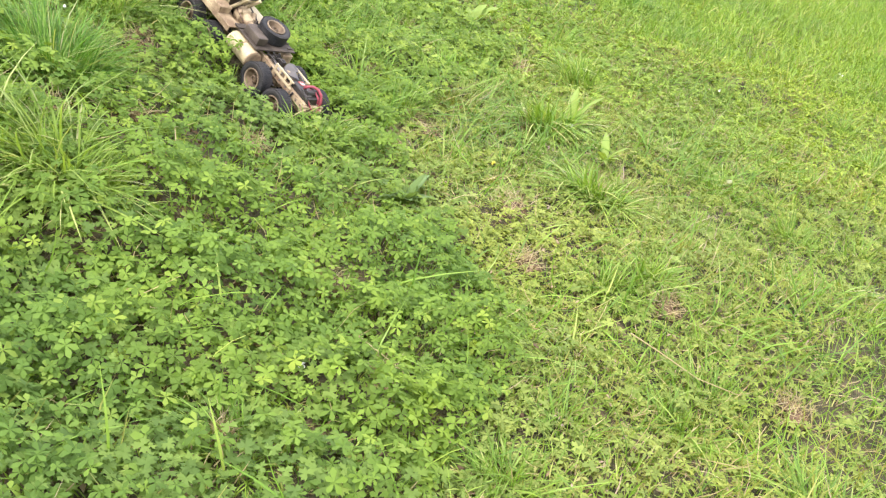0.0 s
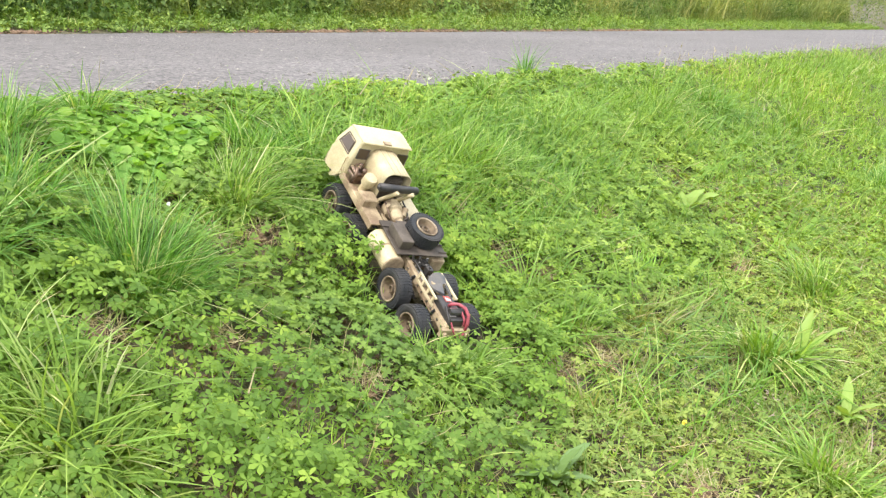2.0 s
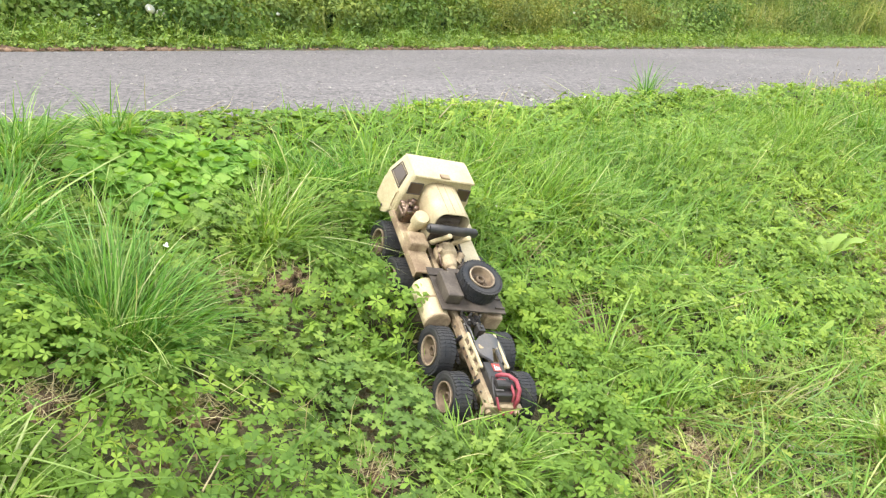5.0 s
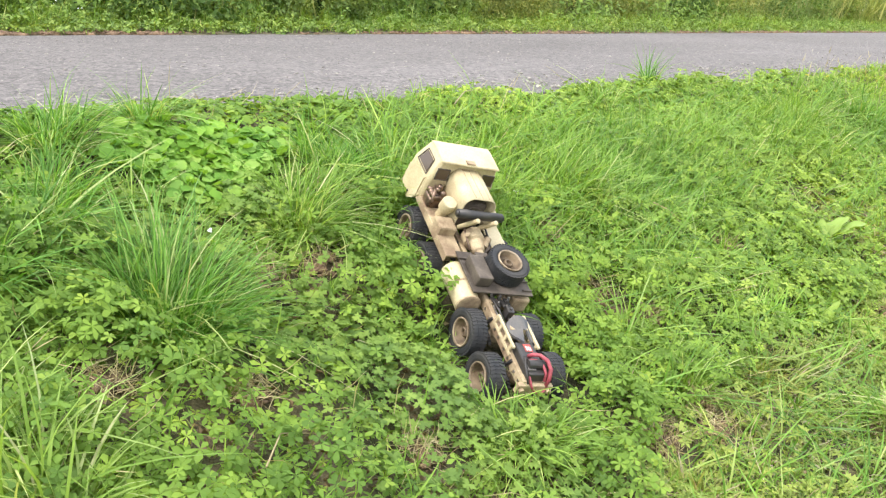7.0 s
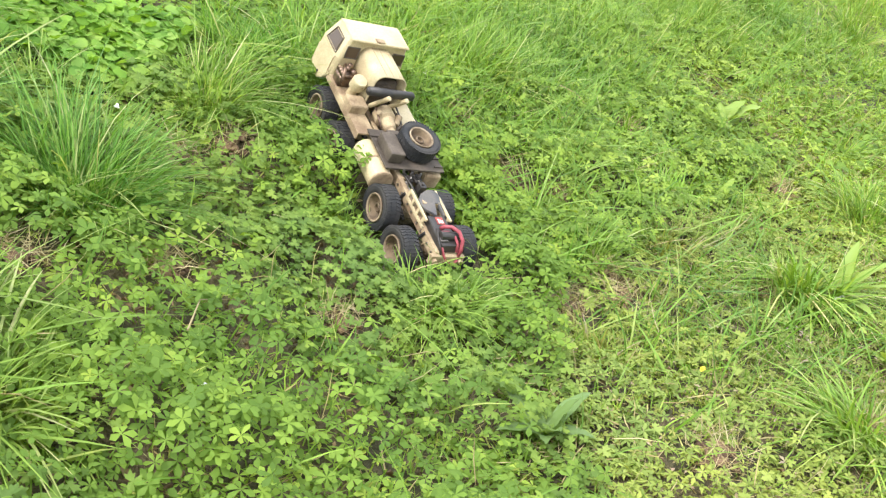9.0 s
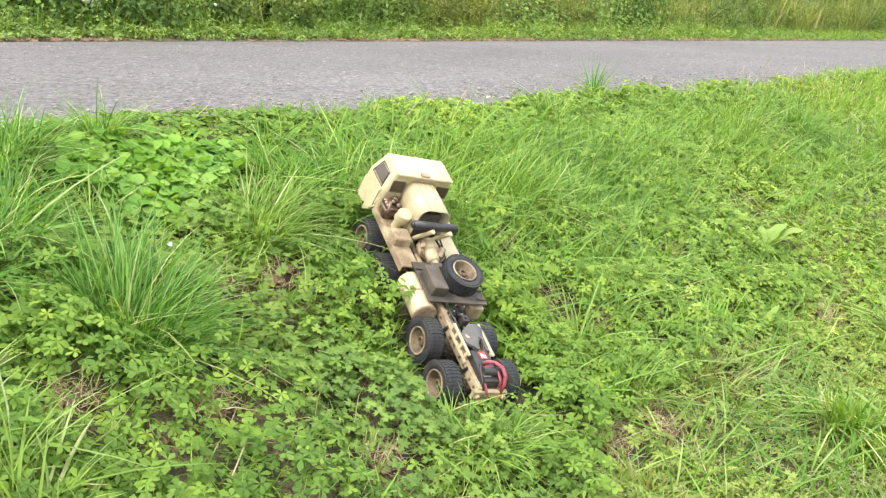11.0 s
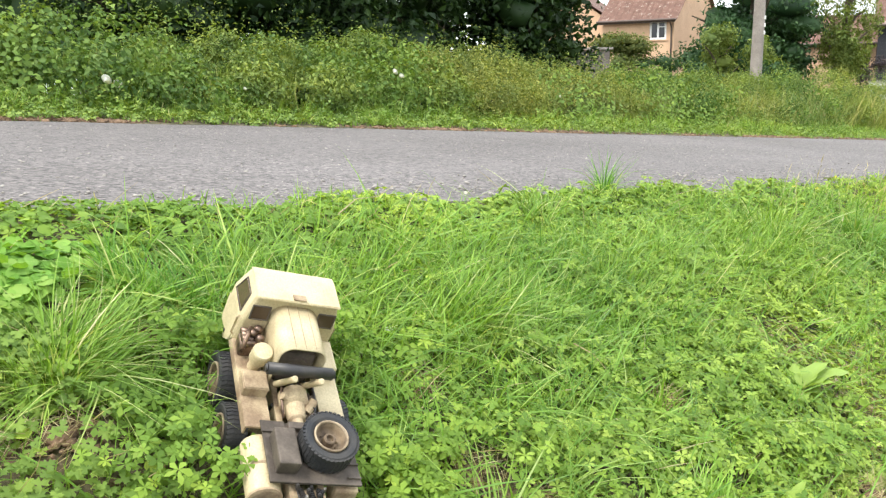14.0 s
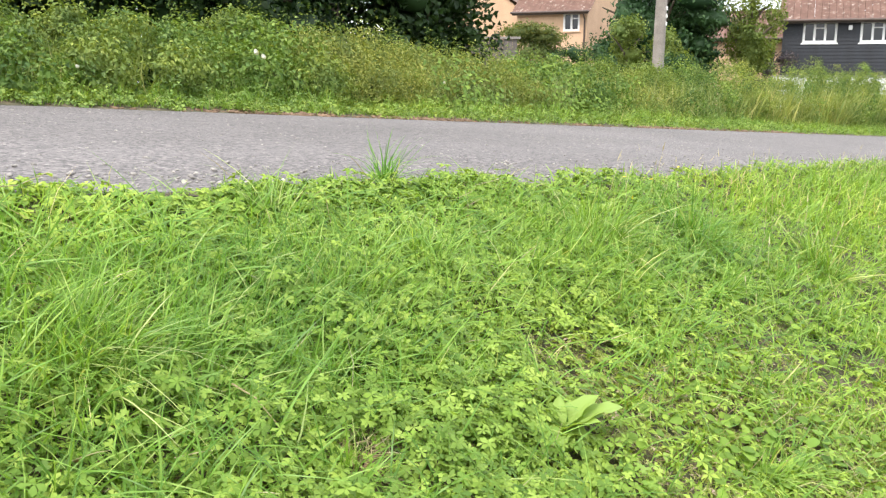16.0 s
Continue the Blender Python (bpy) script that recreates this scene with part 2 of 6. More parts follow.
M_FENCE = surface("grey_fence_wood", (0.21, 0.185, 0.17), (0.12, 0.105, 0.095), 2.0, 0.9, 0, 30, 0.004, 0.4)
M_TILE, nd, ln, b = mat("roof_tile")
c = ramp(nd, ln, noise_tex(nd, ln, 2.5, 4.0), [(0.3, (0.13, 0.07, 0.05)), (0.62, (0.19, 0.105, 0.078)), (0.7, (0.26, 0.17, 0.13)), (0.76, (0.6, 0.55, 0.5))])
c = mixc(nd, ln, ramp(nd, ln, noise_tex(nd, ln, 5.0, 5.0, rough=0.75), [(0.58, (0.0, 0.0, 0.0)), (0.66, (0.8, 0.8, 0.8))]), c, (0.5, 0.44, 0.38))
oi = nd.new("ShaderNodeObjectInfo")
c = mixc(nd, ln, 1.0, c, ramp(nd, ln, oi.outputs["Random"], [(0.0, (0.82, 0.82, 0.82)), (1.0, (1.15, 1.12, 1.1))]), "MULTIPLY")
ln.new(c, b.inputs["Base Color"])
b.inputs["Roughness"].default_value = 0.9
M_PANE, nd, ln, b = mat("window_glass")
b.inputs["Base Color"].default_value = (0.012, 0.014, 0.016, 1)
b.inputs["Roughness"].default_value = 0.05


# ---- mesh tools ----
def part(name, bm, material, parent=None, label="", smooth=False):
    me = bpy.data.meshes.new(name)
    bm.to_mesh(me)
    bm.free()
    me.materials.append(material)
    if smooth:
        me.polygons.foreach_set("use_smooth", [True] * len(me.polygons))
    ob = new(name, me)
    if parent is not None:
        ob.parent = parent
    return tagged(ob, label)


def group_thing(name, m, label, category, group="", kind=""):
    ob = new(name)
    ob.empty_display_size = 0.05
    ob.matrix_basis = m
    return tagged(ob, label, category, group, kind)


def box(bm, x0, x1, y0, y1, z0, z1, bevel=0.0, m=None):
    r = bmesh.ops.create_cube(bm, size=1.0)
    v = r["verts"]
    for q in v:
        q.co = Vector(((x0 + x1) / 2 + q.co.x * (x1 - x0), (y0 + y1) / 2 + q.co.y * (y1 - y0), (z0 + z1) / 2 + q.co.z * (z1 - z0)))
    if bevel:
        e = list({e for q in v for e in q.link_edges})
        r = bmesh.ops.bevel(bm, geom=e, offset=bevel, segments=2, affect="EDGES", profile=0.5)
        v = list({q for f in r["faces"] for q in f.verts} | {q for q in v if q.is_valid})
    if m is not None:
        bmesh.ops.transform(bm, matrix=m, verts=v)
    return bm


def rod(bm, a, c, r0, r1=None, seg=12, caps=True):
    a, c = Vector(a), Vector(c)
    r1 = r0 if r1 is None else r1
    m = Matrix.Translation((a + c) / 2) @ (c - a).to_track_quat("Z", "Y").to_matrix().to_4x4()
    bmesh.ops.create_cone(bm, cap_ends=caps, segments=seg, radius1=r0, radius2=r1, depth=(c - a).length, matrix=m)
    return bm


def lathe(bm, prof, seg=24, m=None, caps=True):
    """Turns a profile of (radius, height) round z."""
    rings = [[bm.verts.new((r * math.cos(k * 6.28319 / seg), r * math.sin(k * 6.28319 / seg), z)) for k in range(seg)] for r, z in prof]
    for p, q in zip(rings, rings[1:]):
        for k in range(seg):
            bm.faces.new((p[k], p[(k + 1) % seg], q[(k + 1) % seg], q[k]))
    for ring, flip in ((rings[0], True), (rings[-1], False)):
        if caps and prof[0 if flip else -1][0] > 1e-6:
            bm.faces.new(ring[::-1] if flip else ring)
    if m is not None:
        bmesh.ops.transform(bm, matrix=m, verts=[v for ring in rings for v in ring])
    return bm


def tube(bm, pts, r, seg=8):
    pts = [Vector(p) for p in pts]
    rings = []
    for k, p in enumerate(pts):
        t = (pts[min(k + 1, len(pts) - 1)] - pts[max(k - 1, 0)]).normalized()
        q = t.to_track_quat("Z", "Y")
        rr = r[k] if isinstance(r, (list, tuple)) else r
        rings.append([bm.verts.new(p + q @ Vector((rr * math.cos(a * 6.28319 / seg), rr * math.sin(a * 6.28319 / seg), 0))) for a in range(seg)])
    for p, q in zip(rings, rings[1:]):
        for k in range(seg):
            bm.faces.new((p[k], p[(k + 1) % seg], q[(k + 1) % seg], q[k]))
    bm.faces.new(rings[0][::-1])
    bm.faces.new(rings[-1])
    return bm


def prism(bm, prof, y0, y1, axis="y"):
    """Extrudes a closed (x, z) outline along y."""
    a = [bm.verts.new((x, y0, z)) for x, z in prof]
    c = [bm.verts.new((x, y1, z)) for x, z in prof]
    n = len(prof)
    bm.faces.new(a)
    bm.faces.new(c[::-1])
    for k in range(n):
        bm.faces.new((a[k], c[k], c[(k + 1) % n], a[(k + 1) % n]))
    bmesh.ops.recalc_face_normals(bm, faces=bm.faces[:])
    return bm


def raw_mesh(name, verts, tris, material):
    """One mesh from arrays of vertices and triangles."""
    me = bpy.data.meshes.new(name)
    nv, nt = len(verts), len(tris)
    me.vertices.add(nv)
    me.vertices.foreach_set("co", np.ascontiguousarray(verts, dtype=np.float32).ravel())
    me.loops.add(nt * 3)
    me.loops.foreach_set("vertex_index", np.ascontiguousarray(tris, dtype=np.int32).ravel())
    me.polygons.add(nt)
    me.polygons.foreach_set("loop_start", np.arange(0, nt * 3, 3, dtype=np.int32))
    me.polygons.foreach_set("loop_total", np.full(nt, 3, dtype=np.int32))
    me.materials.append(material)
    me.update(calc_edges=True)
    me.validate()
    return me


def spread(template, P, up, yaw, size, rng=None):
    """Copies of a template (verts, tris) set at points P, each with its own up, turn and size: joined arrays."""
    V, T = template
    k = len(P)
    up = up / np.linalg.norm(up, axis=1, keepdims=True)
    ref = np.stack([np.cos(yaw), np.sin(yaw), np.zeros(k)], 1)
    ax = ref - up * np.sum(ref * up, 1, keepdims=True)
    ax /= np.linalg.norm(ax, axis=1, keepdims=True) + 1e-9
    ay = np.cross(up, ax)
    size = size if size.ndim == 2 else np.stack([size] * 3, 1)
    L = V[None] * size[:, None, :]
    out = P[:, None] + L[..., 0:1] * ax[:, None] + L[..., 1:2] * ay[:, None] + L[..., 2:3] * up[:, None]
    tri = T[None] + (np.arange(k) * len(V))[:, None, None]
    return out.reshape(-1, 3), tri.reshape(-1, 3)


def join(chunks):
    vs, ts, o = [], [], 0
    for v, t in chunks:
        vs.append(v)
        ts.append(t + o)
        o += len(v)
    return np.concatenate(vs), np.concatenate(ts)


def blade(segs=3, width=0.06, droop=0.5, rng=None):
    """A grass blade of length 1, bending along x."""
    v, t = [], []
    for k in range(segs):
        u = k / segs
        w = width * (1 - u ** 2 * 0.7) * (0.7 + 0.6 * u if u < 0.5 else 1.0)
        x, z = droop * u ** 1.9, u * (1 - 0.35 * droop * u)
        v += [(x, -w / 2, z), (x, w / 2, z)]
    v.append((droop, 0, 1 - 0.35 * droop))
    for k in range(segs - 1):
        t += [(2 * k, 2 * k + 2, 2 * k + 1), (2 * k + 1, 2 * k + 2, 2 * k + 3)]
    t.append((2 * segs - 2, 2 * segs, 2 * segs - 1))
    return np.array(v, float), np.array(t)


def leaflet(length, width, fold, lift, yaw, base=0.1, toothed=True):
    """One folded leaflet that points outwards at a yaw."""
    c, s = math.cos(yaw), math.sin(yaw)
    if not toothed:
        v = [(base * length, 0, 0), (0.64 * length, width, fold + lift * 0.5), (length, 0, lift - 0.16), (0.64 * length, -width, fold + lift * 0.5)]
        return [(x * c - y * s, x * s + y * c, z) for x, y, z in v], [(0, 3, 2), (0, 2, 1)]
    prof = [(base, 0, 0), (0.55, width, fold), (0.82, width * 0.75, fold * 0.6), (1.0, 0, -0.12)]
    v, m = [], len(prof)
    left = [(u * length, w, z + lift * u) for u, w, z in prof]
    right = [(u * length, -w, z + lift * u) for u, w, z in prof[1:-1]]
    v = left + right
    t = []
    mid = [(0.62 * length, 0, lift * 0.62 - 0.02)]
    v += mid
    ring = list(range(m)) + [len(left) + k for k in range(len(right) - 1, -1, -1)]
    cidx = len(v) - 1
    for k in range(len(ring)):
        t.append((cidx, ring[(k + 1) % len(ring)], ring[k]))
    v = [(x * c - y * s, x * s + y * c, z) for x, y, z in v]
    return v, t


def palmate(count, spread_deg, toothed=True, width=0.26, seed=0):
    r = random.Random(seed)
    V, T = [], []
    for k in range(count):
        a = radians(-spread_deg / 2 + spread_deg * k / max(count - 1, 1) + r.uniform(-8, 8))
        ln_ = 1.0 - 0.28 * abs(2 * k / max(count - 1, 1) - 1) + r.uniform(-0.1, 0.1)
        v, t = leaflet(ln_, width * r.uniform(0.8, 1.15), 0.10 * r.uniform(0.3, 1.4), r.uniform(-0.1, 0.3), a, 0.08, toothed)
        T += [(p + len(V), q + len(V), w + len(V)) for p, q, w in t]
        V += v
    return np.array(V, float), np.array(T)


def cinquefoil(count, spread_deg, seed=0, width=0.2):
    """A leaf of five long leaflets, widest near their blunt tips, hanging a little."""
    r = random.Random(seed)
    V, T = [], []
    for k in range(count):
        a = radians(-spread_deg / 2 + spread_deg * k / max(count - 1, 1) + r.uniform(-9, 9))
        ln_ = 1.0 - 0.3 * abs(2 * k / max(count - 1, 1) - 1) + r.uniform(-0.1, 0.08)
        w, dr, tw = width * r.uniform(0.85, 1.15), r.uniform(0.0, 0.45), r.uniform(-0.5, 0.5)
        o = len(V)
        if k == 0:
            V.append((0.0, 0.0, 0.0))
            o = 1
        for u, h in ((0.4, 0.62), (0.7, 1.0), (1.04, 0), (0.74, -1.0), (0.42, -0.62)):
            x, y, z = u * ln_, h * w, 0.12 * u - dr * u * u + h * w * tw
            V.append((x * math.cos(a) - y * math.sin(a), x * math.sin(a) + y * math.cos(a), z))
        T += [(0, o + 4, o), (o + 4, o + 3, o), (o + 3, o + 1, o), (o + 3, o + 2, o + 1)]
    return np.array(V, float), np.array(T)


def lobed_leaf(seed=0):
    """One leaf blade cut into three toothed lobes round its stalk."""
    r = random.Random(seed)
    V = [(0.0, 0.0, 0.0)]
    radii = [0.3, 0.8, 0.62, 1.0, 0.64, 0.84]
    pts = [radii[k % 6] * (1.0 if 6 <= k < 12 else 0.86) for k in range(18)] + [0.42]
    tilt_a = r.uniform(0, 6.28)
    for k, q in enumerate(pts):
        a = radians(-148 + 296 * k / 18 + r.uniform(-4, 4))
        q *= r.uniform(0.9, 1.08)
        z = -0.14 * q * q + 0.10 * math.sin(3 * a + tilt_a) * q + (0.1 if k % 6 == 3 else 0.0)
        V.append((q * math.cos(a), q * math.sin(a), z))
    return np.array(V, float), np.array([(0, k, k + 1) for k in range(1, 19)])


def simple_leaf(width=0.5, fold=0.12, droop=0.15):
    V = np.array([(0, 0, 0), (0.45, width / 2, fold), (0.45, -width / 2, fold), (1, 0, -droop), (0.5, 0, 0)], float)
    return V, np.array([(0, 4, 1), (0, 2, 4), (4, 3, 1), (4, 2, 3)])


def flat_leaf(width=0.5, fold=0.14, droop=0.15):
    V = np.array([(0, 0, 0), (0.5, width / 2, fold), (0.5, -width / 2, fold), (1, 0, -droop)], float)
    return V, np.array([(0, 3, 1), (0, 2, 3)])


def small_star(seed=0, width=0.42):
    """Five plain leaflets round a stalk, for low or far weeds."""
    r = random.Random(seed)
    out = []
    for k in range(5):
        V, T = flat_leaf(width * r.uniform(0.85, 1.15), 0.08, r.uniform(0.0, 0.25))
        a, q = radians(-135 + 67 * k + r.uniform(-9, 9)), r.uniform(0.8, 1.05)
        c, d = math.cos(a) * q, math.sin(a) * q
        out.append((np.stack([V[:, 0] * c - V[:, 1] * d, V[:, 0] * d + V[:, 1] * c, V[:, 2]], 1), T))
    return join(out)


def round_leaf():
    V = [(0.05, 0, 0)] + [(0.5 - 0.5 * math.cos(a) + 0.02, 0.46 * math.sin(a), 0.07 * abs(math.sin(a))) for a in [k * math.pi / 4 for k in (1, 2, 3)]]
    V += [(1.02, 0, -0.08)] + [(x, -y, z) for x, y, z in V[3:0:-1]]
    return np.array(V, float), np.array([(0, 7, 1), (1, 7, 6), (1, 6, 2), (2, 6, 5), (2, 5, 3), (3, 5, 4)])


def sprig(count, seed, width=0.5):
    """A twig's worth of small leaves round a short stem of length 1."""
    r = np.random.RandomState(seed)
    out = []
    for k in range(count):
        P = np.array([[r.normal(0, 0.12), r.normal(0, 0.12), (k + 0.3) / count]])
        out.append(spread(flat_leaf(width * r.uniform(0.8, 1.2), 0.14, 0.2), P, np.array([[r.normal(0, 0.5), r.normal(0, 0.5), 0.8]]), np.array([k * 2.4]), np.array([r.uniform(0.4, 0.65)])))
    return join(out)


def slope_up(s, n, k):
    """The ground's normal."""
    e = 0.03
    zs = (ground_z(s + e, n) - ground_z(s - e, n)) / (2 * e)
    zn = (ground_z(s, n + e) - ground_z(s, n - e)) / (2 * e)
    g = zs[:, None] * D + zn[:, None] * N
    return np.concatenate([-g * k, np.ones((len(s), 1))], 1)


def place(s, n, up=0.0):
    x, y = W(s, n)
    return np.stack([x, y, ground_z(s, n) + up], 1)


# ---- ground and road ----
def ground_mesh():
    S = np.concatenate([[-400, -120, -40, -15, -6, -3], np.arange(-1, 14, 0.07), np.arange(14, 40, 0.5), [45, 60, 90, 150, 400, 900]])
    Nn = np.concatenate([[-900, -300, -90, -40, -20, -10, -6, -4, -3], np.arange(-2, 2.86, 0.07), [2.87, 2.95, 3.05, 3.4, 4, 5, 6, 7, 7.7, 7.78], np.arange(7.83, 9.5, 0.12), [10, 11, 12, 14, 18, 25, 40, 60, 100, 300, 900]])
    s, n = np.meshgrid(S, Nn, indexing="ij")
    x, y = W(s, n)
    z = ground_z(s, n)
    z = np.where((n > near_edge(s) + 0.04) & (n < 7.74), z - 0.03, z)
    V = np.stack([x, y, z], -1).reshape(-1, 3)
    i, j = np.meshgrid(np.arange(len(S) - 1), np.arange(len(Nn) - 1), indexing="ij")
    a = (i * len(Nn) + j).ravel()
    w = len(Nn)
    T = np.concatenate([np.stack([a, a + 1, a + w], 1), np.stack([a + 1, a + w + 1, a + w], 1)])
    T = T[:, ::-1]
    return raw_mesh("ground", V, T, M_SOIL)


ground = tagged(new("ground", ground_mesh()), "grassy earth bank and field with brown thatch", "ground", kind="structure")
ground.data.polygons.foreach_set("use_smooth", [True] * len(ground.data.polygons))


def road_mesh():
    bm = bmesh.new()
    S = [-60, -20, -8] + [k * 0.12 for k in range(-20, 160)] + [20 + k for k in range(0, 30)] + [60, 100, 160, 260]
    rows_ = []
    for s in S:
        e0 = float(near_edge(s)) - 0.03 + 0.03 * noise.noise((s * 1.7, 0, 0)) + 0.025 * noise.noise((s * 6, 3, 0))
        e1 = ROAD_FAR + 0.04 * noise.noise((s * 1.3, 7, 0)) + 0.03 * noise.noise((s * 5, 9, 0))
        ring = []
        for k, n in enumerate([e0, e0 + 0.01, 3.4, 4.4, 5.3, 6.2, 7.1, e1 - 0.01, e1]):
            p = at(s, n, 0.004 if 0 < k < 8 else -0.04)
            ring.append(bm.verts.new(p))
        rows_.append(ring)
    for p, q in zip(rows_, rows_[1:]):
        for k in range(8):
            bm.faces.new((p[k], q[k], q[k + 1], p[k + 1]))
    bmesh.ops.recalc_face_normals(bm, faces=bm.faces[:])
    if sum(f.normal.z for f in bm.faces) < 0:
        bmesh.ops.reverse_faces(bm, faces=bm.faces[:])
    return bm


road = tagged(part("road", road_mesh(), M_ROAD), "narrow lane of worn grey asphalt with pale chippings", "road", kind="structure")

# ---- the model truck's stand ----
TF = Vector((-0.584, 0.636, 0.505)).normalized()
TL = Vector((-0.612, -0.753, 0.241))
TU = TF.cross(TL).normalized()
TL = TU.cross(TF)
T_AT = Vector((-0.705, 3.218, EYE - 0.757))
TRUCK = Matrix(((TF.x, TL.x, TU.x, T_AT.x), (TF.y, TL.y, TU.y, T_AT.y), (TF.z, TL.z, TU.z, T_AT.z), (0, 0, 0, 1))) @ Matrix.Scale(1.044, 4)


def off_truck(P, margin=0.0):
    """True where a plant does not grow up through the truck."""
    inv = np.array(TRUCK.inverted())
    L = P @ inv[:3, :3].T + inv[:3, 3]
    body = (np.abs(L[:, 0]) < 0.335 + margin) & (np.abs(L[:, 1]) < 0.08 + margin)
    # weeds pressed down by the wheels
    pressed = (np.abs(np.abs(L[:, 0]) - 0.19) < 0.15) & (np.abs(L[:, 1]) < 0.15 + margin) & (L[:, 2] > 0.012)
    return ~(body | pressed)


# ---- plants of the bank ----
rng = np.random.RandomState(11)
BARE = [(2.38, 0.22, 0.06), (3.04, 0.55, 0.06), (1.52, 0.71, 0.05), (2.15, -0.14, 0.07), (2.31, 0.61, 0.06), (1.14, 0.87, 0.04), (3.21, 1.67, 0.092), (2.74, 2.22, 0.067), (2.31, 2.01, 0.084), (2.46, 1.98, 0.084), (4.0, 1.66, 0.092), (2.03, 1.67, 0.050), (1.77, 1.74, 0.076), (3.05, 1.2, 0.076), (2.6, 0.75, 0.084), (3.5, 0.95, 0.067), (1.75, 0.95, 0.067), (4.3, 1.2, 0.084), (2.27, 1.45, 0.059), (2.87, 1.25, 0.06), (3.12, 1.28, 0.055), (3.31, 1.55, 0.050), (3.25, 1.88, 0.059)]


def bare_keep(s, n, r):
    keep = np.ones(len(s), bool)
    for bs, bn, br in BARE:
        d2 = ((s - bs) / br) ** 2 + ((n - bn + 0.015) / (br * 0.8)) ** 2
        keep &= ~((d2 < 1) & (r.rand(len(s)) < 0.95 - 0.5 * d2))
    return keep


def scatter(count, s0, s1, n0, n1, dens, edge=True):
    count = int(count * (s1 - s0 + 0.8) * (n1 - n0 + 0.4) / ((s1 - s0) * (n1 - n0)))
    s, n = rng.uniform(s0 - 0.4, s1 + 0.4, count), rng.uniform(n0 - 0.4, n1, count)
    k = rng.rand(count) < dens(s, n)
    # thin out towards the ends, so that neighbouring growths run into each other
    wob = 0.25 * wave(s, n, 1.0, 19)
    k &= rng.rand(count) < np.clip(np.minimum(np.minimum(s - s0 + 0.4, s1 + 0.4 - s), n - n0 + 0.4) / 0.8 + wob, 0, 1)
    k &= bare_keep(s, n, rng)
    k &= (((s - 2.41) / 0.24) ** 2 + ((n - 2.40) / 0.125) ** 2 > 1) | (rng.rand(count) < 0.12)
    if edge:
        k &= n < near_edge(s) + 0.03 * wave(s, n * 0, 0.9, 21) + 0.03 * wave(s, n * 0, 4.0, 22)
    return s[k], n[k]


def swarm(name, templates, s, n, lift, size, tilt, lean, material, label, category, follow=0.7):
    """Leaves or blades over the ground as one sheet of plants."""
    chunks = []
    pick = rng.randint(0, len(templates), len(s))
    for k, tp in enumerate(templates):
        m = pick == k
        c = int(m.sum())
        if not c:
            continue
        P = place(s[m], n[m])
        up = slope_up(s[m], n[m], follow)
        up[:, :2] += rng.normal(0, tilt, (c, 2)) + np.array(lean)
        P += up / np.linalg.norm(up, axis=1, keepdims=True) * (lift[m])[:, None]
        ok = off_truck(P)
        chunks.append(spread(tp, P[ok], up[ok], rng.uniform(0, 6.283, c)[ok], size[m][ok]))
    V, T = join(chunks)
    return tagged(new(name, raw_mesh(name, V, T, material)), label, category, kind="stuff")


def sm(x, a, b):
    u = np.clip((x - a) / (b - a), 0, 1)
    return u * u * (3 - 2 * u)


def weed_foot(s):
    return 0.55 + 0.78 * sm(s, 1.7, 2.95)


def weed_d(s, n):
    base = 0.3 + 0.1 * sm(n, 0.0, 0.5) + 0.6 * sm(n + 0.15 * wave(s, n, 0.9, 32), weed_foot(s) - 0.3, weed_foot(s) + 0.25)
    grassy = sm(s, 2.9, 3.3) * (1 - sm(s, 3.9, 4.3)) * sm(n, 1.5, 1.8)
    return np.clip(base * (0.92 + 0.35 * wave(s, n, 1.1, 31)) * (1 - 0.45 * grassy) * (1 - 0.6 * sm(n, 2.1, 2.4)), 0.08, 1)


def grass_d(s, n):
    mid = sm(n, 1.7, 2.1) * sm(s, 2.7, 3.2) * (1 - 0.65 * sm(s + 0.4 * wave(s, n, 0.7, 42), 3.8, 4.4))
    right = sm(1.3 - n, 0.0, 0.7)
    return np.clip(0.24 + 0.8 * mid + 0.6 * right + 0.35 * wave(s, n, 0.9, 41), 0.06, 1)


# lobed weeds close by
TREFOIL = [palmate(3, 200, False, 0.3, k + 30) for k in range(3)]
CRUDE = [small_star(k) for k in range(5)]
STAR = [cinquefoil(5, 290, k, 0.215) for k in range(5)] + [cinquefoil(3, 150, 7, 0.27), cinquefoil(6, 300, 8, 0.2)]
LOBED = [lobed_leaf(k) for k in range(5)]
s, n = scatter(92000, 0.3, 4.5, -0.9, 2.8, weed_d)
butter = wave(s, n, 0.9, 36) + 0.4 * rng.normal(0, 1, len(s)) > 0.3
h = (rng.rand(len(s)) ** 0.8 + 0.6 * np.clip(wave(s, n, 3.2, 38), -0.6, 1.0)) * (1 - 0.75 * sm(n, 2.1, 2.45))
h = np.maximum(h, 0.02)
sz = rng.uniform(0.015, 0.029, len(s))
foot = n < weed_foot(s) - 0.05
k = foot
swarm("foot_weeds", CRUDE + LOBED[:1], s[k], n[k], 0.008 + 0.03 * h[k], sz[k] * 0.85, 0.35, (0.05, -0.1), M_FOOT, "small light green weeds at the foot of the bank", "weeds")
light = ~foot & (rng.rand(len(s)) < 0.75 * sm(s + 0.3 * wave(s, n, 0.8, 37), 3.1, 3.9))
k = light
swarm("bank_cinquefoil", STAR[:5] + LOBED[:2], s[k], n[k], 0.012 + 0.06 * h[k], sz[k] * 0.95, 0.32, (0.05, -0.1), M_CLOVER, "light green cinquefoil mixed into the grass", "weeds")
k = ~butter & ~foot & ~light
